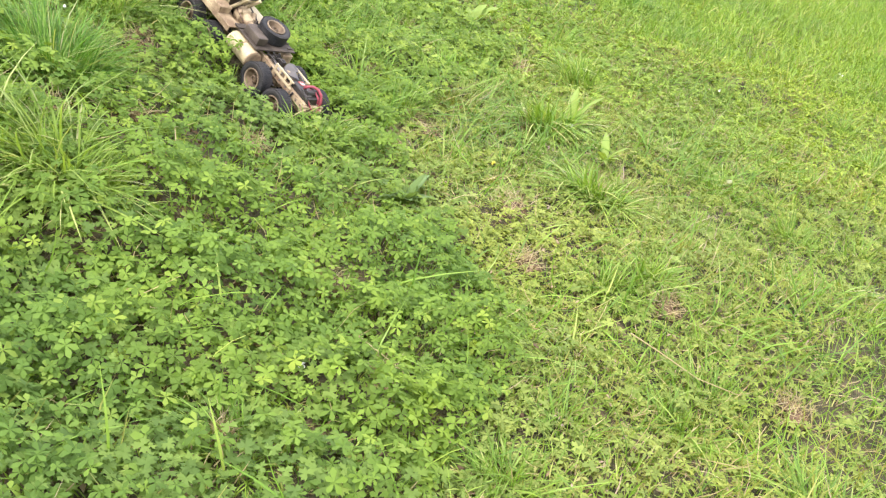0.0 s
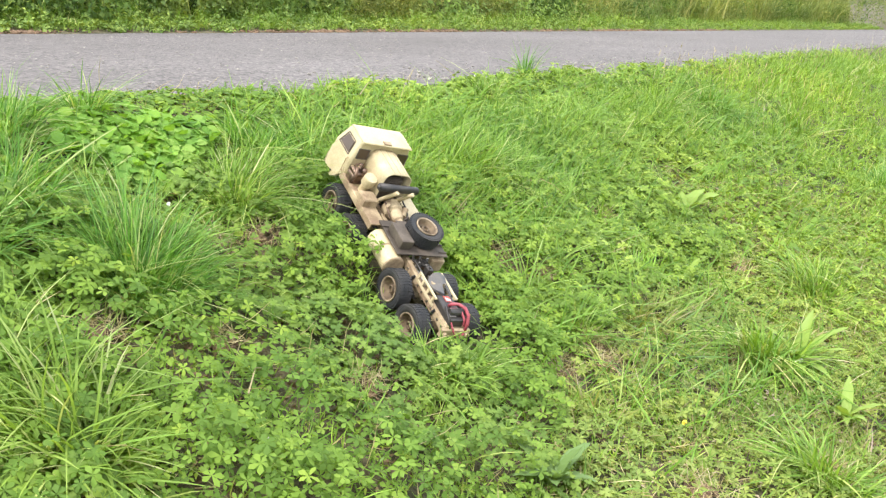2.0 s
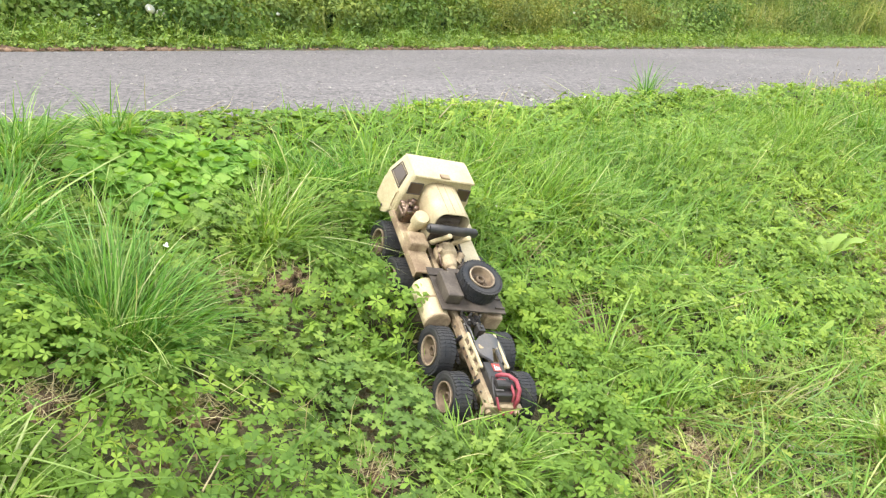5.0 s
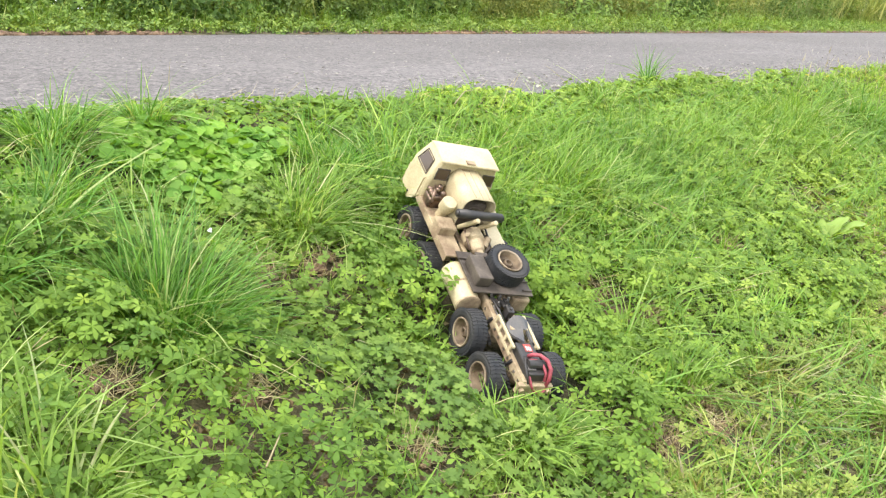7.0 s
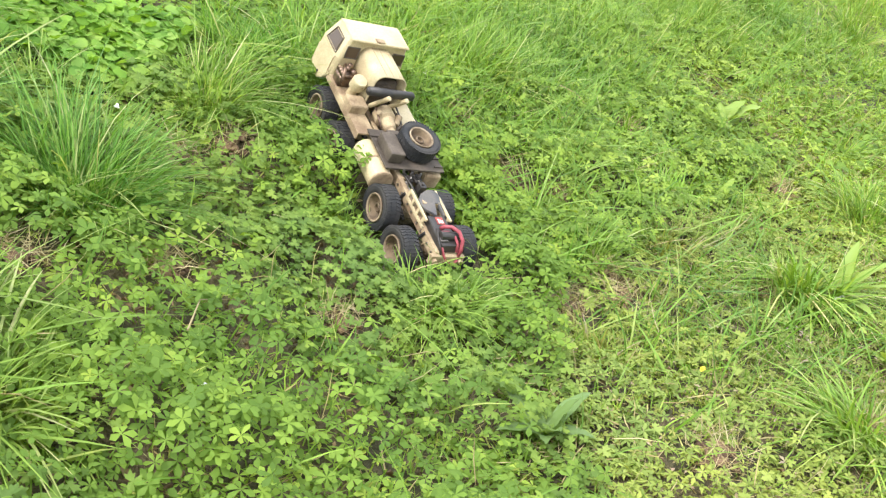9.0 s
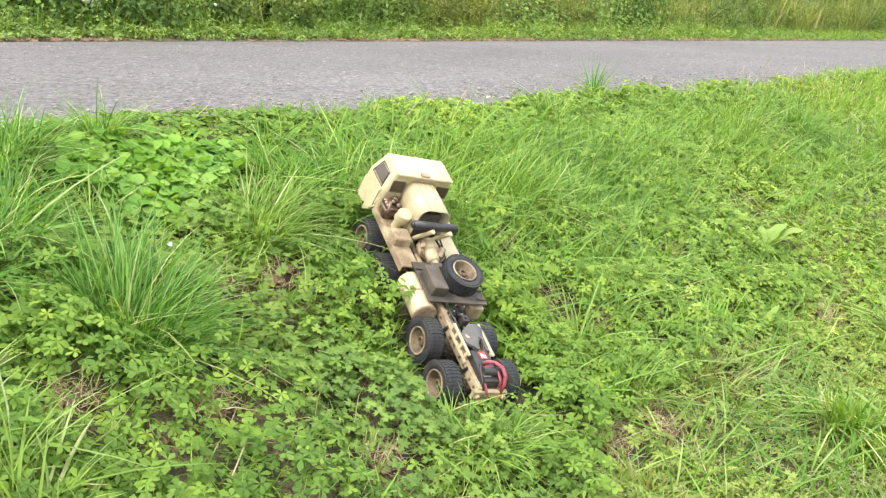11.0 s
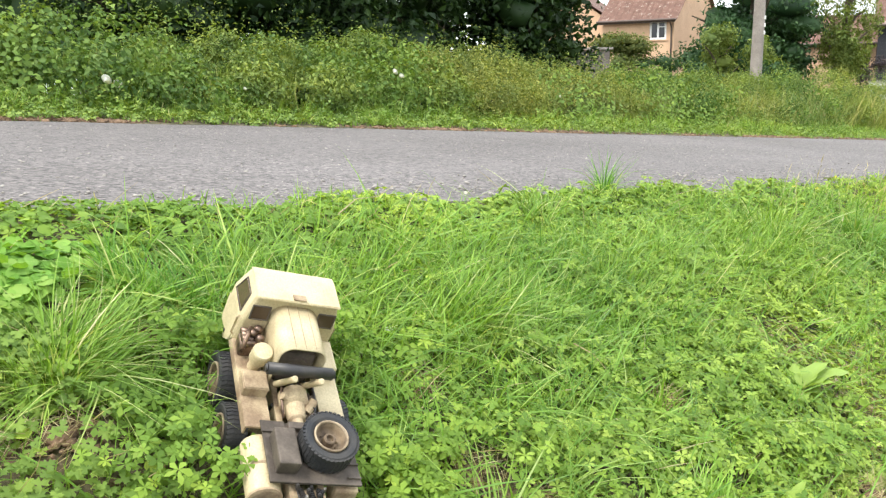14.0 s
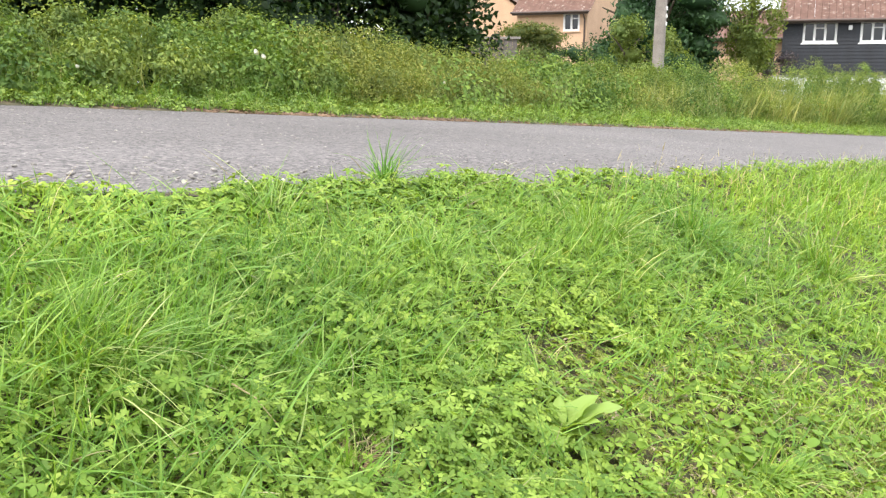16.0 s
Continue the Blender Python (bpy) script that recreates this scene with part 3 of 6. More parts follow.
swarm("creeping_cinquefoil", STAR, s[k], n[k], 0.012 + 0.08 * h[k], sz[k], 0.3, (0.05, -0.1), M_STAR, "creeping cinquefoil with five-fingered green leaves", "weeds")
k = butter & ~foot & ~light
swarm("creeping_buttercup", LOBED, s[k], n[k], 0.010 + 0.06 * h[k], sz[k] * 0.85, 0.32, (0.05, -0.1), M_WEED, "grey-green lobed leaves of creeping buttercup", "weeds")
s, n = scatter(52000, 0.3, 6.0, 0.2, 2.84, lambda s, n: np.clip(1.02 - 1.05 * weed_d(s, n) + sm(s, 4.0, 4.6), 0, 1) * (1 - 0.75 * (1 - sm(s, 2.5, 3.1)) * sm(n, weed_foot(s) - 0.2, weed_foot(s) + 0.2)))
low = n + 0.25 * wave(s, n, 0.8, 35) < weed_foot(s) + 0.1 + 0.1 * sm(s, 3.0, 3.6) + 0.2 * sm(s, 4.2, 5.2)
k = ~low & (s < 3.6)
swarm("clover", CRUDE + STAR[:1], s[k], n[k], (0.006 + 0.035 * rng.rand(k.sum())) * (1 - 0.55 * sm(n[k], 2.1, 2.4)), rng.uniform(0.012, 0.022, k.sum()), 0.4, (0, 0), M_CLOVER, "bright green low clover and small weeds", "weeds")
k = ~low & (s >= 3.6)
swarm("low_cinquefoil", STAR, s[k], n[k], (0.008 + 0.045 * rng.rand(k.sum()) + 0.035 * np.clip(wave(s[k], n[k], 3.0, 39), 0, 1)) * (1 - 0.55 * sm(n[k], 2.1, 2.4)), rng.uniform(0.018, 0.03, k.sum()), 0.35, (0.05, -0.05), M_CLOVER, "fresh green low cinquefoil on the bank", "weeds")
swarm("pale_clover", CRUDE, s[low], n[low], 0.004 + 0.025 * rng.rand(low.sum()), rng.uniform(0.010, 0.02, low.sum()), 0.4, (0, 0), M_PALE, "yellowish low clover at the foot of the bank", "weeds")
s, n = scatter(44000, 4.2, 13, -2.6, 2.84, lambda s, n: 1.0 - 0.085 * (s - 4) + 0.25 * wave(s, n, 0.8, 33))
swarm("bank_weeds", CRUDE, s, n, 0.01 + 0.05 * rng.rand(len(s)), rng.uniform(0.018, 0.036, len(s)), 0.35, (0, 0), M_CLOVER, "bright green broad-leaved weeds on the bank", "weeds")

# grass
BL3 = [blade(3, 0.045, d) for d in (0.25, 0.5, 0.8, 1.0)]
BL2 = [blade(2, 0.06, d) for d in (0.3, 0.6, 0.9)]
s, n = scatter(92000, 0.3, 6.0, -0.9, 2.82, grass_d)
tall = (0.05 + 0.05 * rng.rand(len(s)) + 0.13 * rng.rand(len(s)) * sm(n, 1.6, 2.0) * sm(s, 2.6, 3.2)) * (1 - 0.6 * sm(n, 2.15, 2.45)) * (0.62 + 0.38 * sm(n, 1.0, 1.6))
deep = (n > 1.45 + 0.2 * wave(s, n, 0.9, 34)) & (s > 2.6) & (s < 4.4)
for name_, k, mt in (("bank_grass", ~deep, M_GRASS), ("lush_grass", deep, M_LUSH)):
    swarm(name_, BL3, s[k], n[k], 0 * s[k], np.stack([tall[k], np.full(k.sum(), 0.085), tall[k]], 1), 0.35, (0.1, -0.1), mt, "fresh green grass growing over the bank", "grass", 0.5)
s, n = scatter(88000, 6.0, 16, -4, 2.84, lambda s, n: 0.9 - 0.05 * (s - 6) + 0.25 * wave(s, n, 0.5, 43))
tall = rng.uniform(0.08, 0.2, len(s)) * (0.8 + 0.4 * sm(s, 6, 9)) * (1 - 0.45 * sm(n, 2.25, 2.5))
swarm("far_bank_grass", BL2, s, n, 0 * s, np.stack([tall, np.full(len(s), 0.11), tall], 1), 0.4, (0.1, -0.1), M_GRASS, "long grass on the farther bank", "grass", 0.4)
s, n = scatter(40000, 16, 60, -14, 2.84, lambda s, n: np.clip(1.1 - 0.018 * s, 0, 1))
tall = rng.uniform(0.15, 0.35, len(s))
swarm("field_grass", BL2, s, n, 0 * s, np.stack([tall, np.full(len(s), 0.4), tall], 1), 0.4, (0.1, -0.1), M_GRASS, "distant long grass of the field", "grass", 0.4)
s, n = scatter(98000, -2.5, 12, -7, 1.2, lambda s, n: 0.35 + 0.65 * sm(n, -3.5, -1) * (0.6 + 0.5 * wave(s, n, 0.7, 47)))
tall = rng.uniform(0.04, 0.13, len(s)) * (0.85 + 0.45 * wave(s, n, 0.9, 48)) * (1 - 0.35 * sm(n, -0.4, 0.6))
swarm("field_edge_grass", BL2, s, n, 0 * s, np.stack([tall, np.full(len(s), 0.065), tall], 1), 0.5, (0.15, -0.1), M_PALE, "yellowish grass at the foot of the bank", "grass", 0.4)
# single long blades standing out of the rest
def long_d(s, n):
    mid = sm(n, 1.5, 1.9) * sm(s, 2.6, 3.2) * (1 - sm(n, 2.3, 2.5)) * (1 - 0.55 * sm(s, 3.9, 4.5))
    drift = np.clip(2.0 * wave(s, n, 0.8, 45), 0, 1)
    return 0.06 + 0.85 * mid * (0.35 + 0.65 * np.clip(0.5 + 2.0 * wave(s, n, 0.6, 46), 0, 1)) + 0.22 * sm(s, 2.6, 2.9) * sm(n, 1.25, 1.6) + 0.4 * drift * sm(s, 2.1, 2.6) * (1 - 0.7 * sm(s, 3.8, 4.4)) + 0.3 * sm(s, 2.8, 3.2) * sm(n, 0.9, 1.2) * (1 - sm(s, 3.6, 4.2)) + 0.08 * sm(1.2 - n, 0, 0.6) * drift


s, n = scatter(30000, 0.4, 7, -0.2, 2.5, long_d)
tall = rng.uniform(0.08, 0.2, len(s))
swarm("long_blades", [blade(4, 1.0, d) for d in (0.7, 1.1, 1.6)], s, n, 0 * s, np.stack([tall * 0.9, rng.uniform(0.003, 0.0062, len(s)), tall], 1), 0.4, (0.2, -0.2), M_LUSH, "long arching fresh green grass blades", "grass", 0.5)
# seeding stems by the lane
s, n = scatter(380, 6.4, 14, 1.7, 2.5, lambda s, n: np.full(len(s), 0.7))
tall = rng.uniform(0.13, 0.24, len(s))
stem = blade(3, 1.0, 0.2)
head = (np.array([(0.07, 0, 0.78), (0.1, 1.2, 0.86), (0.1, -1.2, 0.86), (0.17, 0, 1.02)]), np.array([(0, 1, 3), (0, 3, 2)]))
swarm("seeding_stems", [join([stem, head])], s, n, 0 * s, np.stack([tall, np.full(len(s), 0.0022), tall], 1), 0.15, (0, 0), M_STRAW, "thin brownish seeding grass stems", "grass", 0.2)

s, n = scatter(18000, -4.5, 0.4, -7, 2.84, lambda s, n: np.full(len(s), 0.9))
tall = rng.uniform(0.06, 0.14, len(s))
swarm("near_field_grass", BL2, s, n, 0 * s, np.stack([tall, np.full(len(s), 0.16), tall], 1), 0.45, (0.1, -0.1), M_GRASS, "grass of the bank and field", "grass", 0.4)
# dry stalks lying about
s, n = scatter(2000, 0.4, 6, -0.5, 2.8, lambda s, n: np.full(len(s), 0.8))
ln_ = rng.uniform(0.03, 0.16, len(s))
swarm("dry_stalks", [blade(2, 0.02, 0.4)], s, n, 0.03 + 0.02 * rng.rand(len(s)), np.stack([ln_, np.full(len(s), 0.12), ln_], 1), 1.6, (0, 0), M_STRAW, "pale dry grass stalks among the weeds", "dry grass")

s, n = scatter(9500, 0.6, 5.5, -0.5, 1.4, lambda s, n: 0.25 + 0.75 * (wave(s, n, 1.2, 49) > 0.0))
ln_ = rng.uniform(0.02, 0.08, len(s))
swarm("dead_thatch", [blade(2, 0.03, 0.4)], s, n, 0.012 + 0.012 * rng.rand(len(s)), np.stack([ln_, np.full(len(s), 0.1), ln_], 1), 2.2, (0, 0), M_STRAW, "flat dead grass thatch at the foot of the bank", "dry grass")

s, n = scatter(9000, 0.6, 4.5, 0.5, 2.3, lambda s, n: 0.3 + 0.7 * (wave(s, n, 1.5, 50) > 0.05))
swarm("dead_leaves", [flat_leaf(0.5), flat_leaf(0.3, 0.3, 0.4)], s, n, 0.004 + 0.014 * rng.rand(len(s)), rng.uniform(0.012, 0.03, len(s)), 0.7, (0, 0), M_DEAD, "curled brown dead leaves under the weeds", "dead leaves")

# verge beyond the road
k = 54000
s = 1 + 44 * rng.rand(k) ** 1.4
n = ROAD_FAR + 0.08 + rng.rand(k) * (1.0 + 0.4 * sm(s, 8.0, 12.0)) + 0.06 * wave(s, 0 * s, 1.2, 51) + 0.05 * wave(s, 0 * s, 5.0, 53)
tall = rng.uniform(0.1, 0.27, k) * np.clip(0.7 + 0.4 * wave(s, n, 0.6, 52) + 0.5 * wave(s, n, 2.2, 55), 0.15, 1.5) * (0.45 + 0.75 * sm(n, 7.85, 8.3)) + 0.02
swarm("verge_grass", BL2, s[:28000], n[:28000], 0 * s[:28000], np.stack([tall, np.full(k, 0.14), tall], 1)[:28000], 0.35, (0, 0), M_GRASS, "rough green verge beside the lane", "verge")
swarm("verge_weeds", TREFOIL, s[28000:], n[28000:], 0.02 + 0.8 * tall[28000:] * rng.rand(26000), rng.uniform(0.028, 0.066, 26000), 0.45, (0, 0), M_VERGE, "broad-leaved weeds in the verge beside the lane", "verge")


def tuft(s, n, count, height, radius, material, label, seed, lean=(0, 0), wide=0.006, wild=0.4):
    """A clump of long arching blades, some of them dry."""
    r = np.random.RandomState(seed)
    ob = group_thing("grass_tuft", Matrix.Translation(at(s, n)), label, "grass tuft", "grass tufts on the bank")
    arcs = (0.4, 0.9, 1.5) if wide < 0.007 else (0.5, 0.95, 1.6)
    clumps = [("upright_clump", arcs[:1], material, count // 3), ("arching_clump", arcs[1:], material, count // 3)]
    if count > 240:
        clumps.append(("dry_clump", (0.7, 1.7), M_DRYBLADE, count // 14))
    for nm, ds, mt, k in clumps:
        chunks = []
        k = max(2, k)
        far = 1.05 if nm == "dry_clump" else 1.0
        for d in ds:
            a, q = r.rand(k) * 6.283, r.rand(k) ** 0.6
            base = np.stack([np.cos(a) * q * radius * 0.45, np.sin(a) * q * radius * 0.45, np.full(k, -0.01)], 1)
            base[:, 2] += ground_z(*SN(base[:, 0] + ob.location.x, base[:, 1] + ob.location.y)) - ob.location.z
            side = wild * far + 0.25 * np.sin(a * 2 + seed) + 0.15 * np.sin(a * 5 + 2.0 * seed)
            up = np.stack([np.cos(a) * q * side + lean[0], np.sin(a) * q * side + lean[1], np.ones(k)], 1) + r.normal(0, 0.12 + 0.12 * wild, (k, 3))
            L = far * height * r.uniform(0.35, 1.25, k) * (0.8 + 0.35 * np.sin(a + seed))
            chunks.append(spread(blade(6 if d > 1.1 else 5, 1.0, d), base, up, a + r.normal(0, 0.9, k), np.stack([L * 0.8, wide * r.uniform(0.4, 1.1, k), L], 1)))
        V, T = join(chunks)
        o = new(nm, raw_mesh(nm, V, T, mt))
        o.parent = ob
        tagged(o, "pale dry blades" if nm == "dry_clump" else "", kind="stuff")
    return ob


TAIL = [(2.14, 2.27, 260, 0.15, 0.16, M_GRASS, "loose green grass tuft below round leaves", (0.1, 0), 0.005), (1.98, 2.36, 300, 0.17, 0.18, M_TUFT, "loose green grass tuft near the lane", (0.1, 0), 0.005),
        (1.87, 2.22, 420, 0.2, 0.2, M_TUFT, "broad stand of fresh green grass blades", (0.1, 0.05), 0.0055), (1.72, 2.1, 360, 0.19, 0.2, M_TUFT, "broad stand of fresh green grass blades", (0.1, 0.05), 0.0055), (1.85, 2.42, 320, 0.15, 0.18, M_TUFT, "loose green grass tuft near the lane", (0.1, 0), 0.005),
        (2.60, 1.44, 300, 0.15, 0.14, M_GRASS, "bright grass tuft below the model truck", (0.15, 0.0), 0.0055), (2.74, 1.41, 260, 0.14, 0.14, M_GRASS, "bright grass tuft below the model truck", (0.2, 0.0), 0.0055), (2.5, 1.4, 200, 0.13, 0.12, M_GRASS, "bright grass tuft below the model truck", (0.1, 0.0), 0.005),
        (3.10, 1.5, 90, 0.2, 0.14, M_LIGHT, "sparse tuft of long pale arching blades", (0.25, -0.15), 0.0055), (3.36, 1.55, 80, 0.19, 0.13, M_LIGHT, "sparse tuft of long pale arching blades", (0.2, -0.15), 0.005), (3.33, 1.76, 90, 0.19, 0.14, M_GRASS, "sparse tuft of long arching blades", (0.3, -0.15), 0.005),
        (3.42, 1.27, 200, 0.14, 0.2, M_PALE, "pale tuft of short grass", (0.1, 0.0), 0.005), (2.80, 2.33, 420, 0.19, 0.16, M_TUFT, "soft green grass tuft on the bank", (0.15, -0.1), 0.0045), (2.99, 2.25, 420, 0.19, 0.18, M_TUFT, "soft green grass tuft on the bank", (0.2, -0.1), 0.0045)]
TUFTS = [(1.98, 1.89, 1700, 0.27, 0.18, M_TUFT, "large dark green grass tuft with arching blades", (0.12, 0.03), 0.0042),
         (2.50, 2.13, 850, 0.23, 0.17, M_GRASS, "fine-bladed green grass tuft on the bank", (0.1, 0.05), 0.004),
         (2.08, 2.54, 450, 0.19, 0.16, M_TUFT, "green grass tuft beside the lane edge", (0, 0), 0.004),
         (2.37, 2.58, 300, 0.19, 0.09, M_TUFT, "upright grass tuft behind broad leaves", (0, 0), 0.004),
         (2.87, 2.27, 630, 0.16, 0.16, M_TUFT, "soft green grass tuft on the bank", (0.15, -0.1), 0.004),
         (1.56, 1.49, 620, 0.23, 0.17, M_LIGHT, "pale green tuft of broad grass blades", (0.12, 0.08), 0.0072),
         (1.52, 1.64, 260, 0.2, 0.16, M_LIGHT, "loose tuft of yellowish grass blades", (0, 0), 0.008),
         (5.05, 2.62, 195, 0.2, 0.06, M_TUFT, "small upright grass tuft at the lane edge", (0, 0), 0.005),
         (6.92, 1.15, 390, 0.26, 0.18, M_TUFT, "dark grass tuft low on the bank", (0, 0), 0.006),
         (5.8, 2.22, 450, 0.28, 0.22, M_GRASS, "tall seeding grass clump on the bank", (0, 0), 0.005),
         (6.5, 2.1, 420, 0.24, 0.2, M_TUFT, "dense dark grass tuft on the bank", (0, 0), 0.006),
         (7.3, 1.75, 450, 0.28, 0.25, M_GRASS, "long grass clump on the bank", (0, 0), 0.007),
         (4.4, 2.42, 390, 0.15, 0.2, M_GRASS, "low spread grass tuft by the lane", (0.2, 0), 0.004),
         (3.05, 2.15, 570, 0.19, 0.22, M_GRASS, "leaning grass tuft on the bank", (0.2, -0.1), 0.005),
         (3.55, 2.05, 630, 0.19, 0.24, M_GRASS, "leaning grass tuft on the bank", (0.2, -0.1), 0.005),
         (2.52, 1.38, 360, 0.14, 0.12, M_GRASS, "short grass tuft among the weeds", (0, 0), 0.005),
         (3.6, 0.9, 495, 0.2, 0.2, M_GRASS, "bright grass tuft at the foot of the bank", (0.1, 0), 0.008),
         (3.0, 0.55, 450, 0.17, 0.2, M_GRASS, "bright grass tuft at the foot of the bank", (0.1, 0), 0.007),
         (4.4, 0.9, 570, 0.2, 0.26, M_GRASS, "bright grass tuft at the foot of the bank", (0.1, 0), 0.006),
         (3.69, 1.36, 330, 0.11, 0.12, M_BROAD, "feathery bright green yarrow clump", (0, 0), 0.006),
         (3.1, 1.35, 360, 0.15, 0.15, M_GRASS, "loose grass tuft among clover", (0.1, 0), 0.005)]
for lx, ly, cnt, hh in ((-0.375, 0.0, 150, 0.10), (-0.37, 0.11, 130, 0.11), (-0.16, 0.16, 120, 0.10), (-0.37, -0.12, 130, 0.12), (0.02, -0.17, 120, 0.1)):
    p = TRUCK @ Vector((lx, ly, 0))
    q = SN(p.x, p.y)
    TAIL.append((float(q[0]), float(q[1]), cnt, hh, 0.10, M_GRASS, "low green grass tuft beside the model truck", (0.1, 0.0), 0.0045))
tr = random.Random(8)
for k in range(26):
    TUFTS.append((tr.uniform(2.7, 6.8), tr.uniform(1.65, 2.4), 170, tr.uniform(0.11, 0.18), tr.uniform(0.09, 0.18), M_GRASS, "low green grass tuft on the bank", (tr.uniform(0, 0.3), tr.uniform(-0.2, 0)), 0.0045))
for fs, fn, fh in ((2.35, 0.4, 0.13), (1.4, 0.4, 0.14), (1.25, 0.25, 0.12), (3.43, -0.12, 0.15), (4.77, -0.48, 0.2), (5.42, -0.34, 0.2), (5.07, 1.22, 0.18), (2.5, 0.3, 0.12), (1.9, 0.1, 0.12), (1.14, 0.82, 0.12), (1.75, -0.2, 0.14)):
    TUFTS.append((fs, fn, 230, fh, 0.16, M_GRASS, "lush green grass tuft in the meadow", (0.15, -0.1), 0.005))
for k in range(18):
    TUFTS.append((tr.uniform(1.2, 7.5), tr.uniform(-1.4, 1.0), 170, tr.uniform(0.1, 0.16), tr.uniform(0.12, 0.22), M_GRASS, "low green grass tuft in the meadow", (tr.uniform(-0.1, 0.3), tr.uniform(-0.3, 0.1)), 0.005))
for k in range(12):
    TUFTS.append((tr.uniform(2.2, 6.8), tr.uniform(-0.2, 1.15), 150, tr.uniform(0.08, 0.14), tr.uniform(0.1, 0.2), M_PALE, "yellowish grass tuft at the foot of the bank", (tr.uniform(-0.1, 0.2), tr.uniform(-0.2, 0.1)), 0.005))


def clear_of_truck(u):
    """False for a tuft that would grow up through the truck."""
    p = TRUCK.inverted() @ at(u[0], u[1])
    return abs(p.x) > 0.36 + 0.3 * u[4] or abs(p.y) > 0.11 + 0.5 * u[4]


TUFTS = [u for u in TUFTS + TAIL if clear_of_truck(u)]
for k, (ts, tn, cnt, hh, rr, mm, lab, le, wd) in enumerate(TUFTS):
    tuft(ts, tn, cnt, hh, rr, mm, lab, 100 + k, le, wd, 0.52 if cnt > 650 else 0.42)


def big_leaf(length, width, curl, seed=0):
    """A broad leaf with a midrib and a waved rim, pointing along x."""
    r = random.Random(seed)
    bm = bmesh.new()
    rows_ = []
    K = 9
    for k in range(K + 1):
        u = k / K
        w = width * (math.sin(math.pi * min(u ** 0.75, 1)) ** 0.8) * 0.5 + 0.001
        x, z = length * (u - 0.12 * curl * u * u), length * (0.35 * u - curl * u * u * 0.6)
        wob = 0.05 * width * math.sin(u * 17 + seed)
        rows_.append([bm.verts.new((x, -w, z + 0.22 * w + wob)), bm.verts.new((x, -w * 0.5, z + 0.06 * w)), bm.verts.new((x, 0, z - 0.05 * w)), bm.verts.new((x, w * 0.5, z + 0.06 * w)), bm.verts.new((x, w, z + 0.22 * w - wob))])
    for p, q in zip(rows_, rows_[1:]):
        for k in range(4):
            bm.faces.new((p[k], q[k], q[k + 1], p[k + 1]))
    return bm


def leafy_plant(name, s, n, leaves, label, material, seed, category):
    r = random.Random(seed)
    ob = group_thing(name, Matrix.Translation(at(s, n, 0.01)), label, category, "broad-leaved plants on the bank")
    extra = [(leaves[0][0] * r.uniform(0.5, 0.85), leaves[0][1] * r.uniform(0.55, 0.85), r.uniform(0, 360), r.uniform(0, 25), r.uniform(0.5, 0.9)) for _ in range(5)]
    for ln2, wd, yaw, pitch, curl in leaves + extra:
        p = part("leaf", big_leaf(ln2, wd, curl, r.randint(0, 99)), material, ob, "", True)
        p.matrix_basis = pose(0, 0, 0.01, 0, -pitch, yaw)
    return ob


leafy_plant("dock_plant", 4.54, 1.54, [(0.2, 0.1, 16, 22, 0.55), (0.16, 0.08, 38, 34, 0.5), (0.1, 0.045, 95, 50, 0.3), (0.10, 0.045, -50, 4, 0.7), (0.12, 0.05, 172, 20, 0.6), (0.09, 0.04, 240, 10, 0.7)], "dock plant with large pale green spreading leaves", M_DOCK, 1, "dock plant")
leafy_plant("dock_plant", 2.36, 1.0, [(0.13, 0.036, 150, 25, 0.5), (0.15, 0.036, 60, 18, 0.6), (0.13, 0.04, 225, 20, 0.5), (0.10, 0.035, 300, 30, 0.4), (0.11, 0.035, 20, 45, 0.4), (0.09, 0.03, -80, 20, 0.5)], "dandelion-like rosette of long grey-green leaves", M_GREYLEAF, 2, "dock plant")
leafy_plant("dock_plant", 3.62, 0.80, [(0.22, 0.04, 10, 40, 0.6), (0.2, 0.04, 60, 55, 0.5), (0.2, 0.035, -30, 30, 0.6), (0.18, 0.04, 180, 50, 0.6), (0.16, 0.035, 255, 35, 0.6), (0.17, 0.035, -90, 35, 0.7)], "yellow-green dock plant with long drooping leaves", M_DOCK, 3, "dock plant")
leafy_plant("dock_plant", 3.40, 0.60, [(0.15, 0.03, 80, 30, 0.4), (0.12, 0.03, 240, 35, 0.5), (0.13, 0.03, -20, 30, 0.5)], "small dock plant with narrow leaves", M_DOCK, 4, "dock plant")
leafy_plant("dock_plant", 3.93, 1.28, [(0.10, 0.04, 40, 50, 0.4), (0.09, 0.035, 195, 40, 0.4), (0.09, 0.04, 345, 30, 0.5)], "young dock plant with pale leaves", M_DOCK, 5, "dock plant")

# patch of round-leaved plants at the top of the bank
k = 2200
a, q = rng.rand(k) * 6.283, rng.rand(k) ** 0.5
q = q * (0.9 + 0.22 * np.sin(3 * a + 1.0) + 0.12 * np.sin(7 * a))
s, n = 2.41 + 0.26 * q * np.cos(a), 2.40 + 0.14 * q * np.sin(a)
swarm("round_leaves", [round_leaf()], s, n, 0.015 + 0.04 * rng.rand(k), rng.uniform(0.018, 0.044, k), 0.45, (0, -0.05), M_BROAD, "low bright green round leaves at the lane edge", "plant")
patch = group_thing("round_leaved_plant", Matrix.Translation(at(2.41, 2.40)), "patch of bright green round-leaved plants", "plant")
pr = random.Random(5)
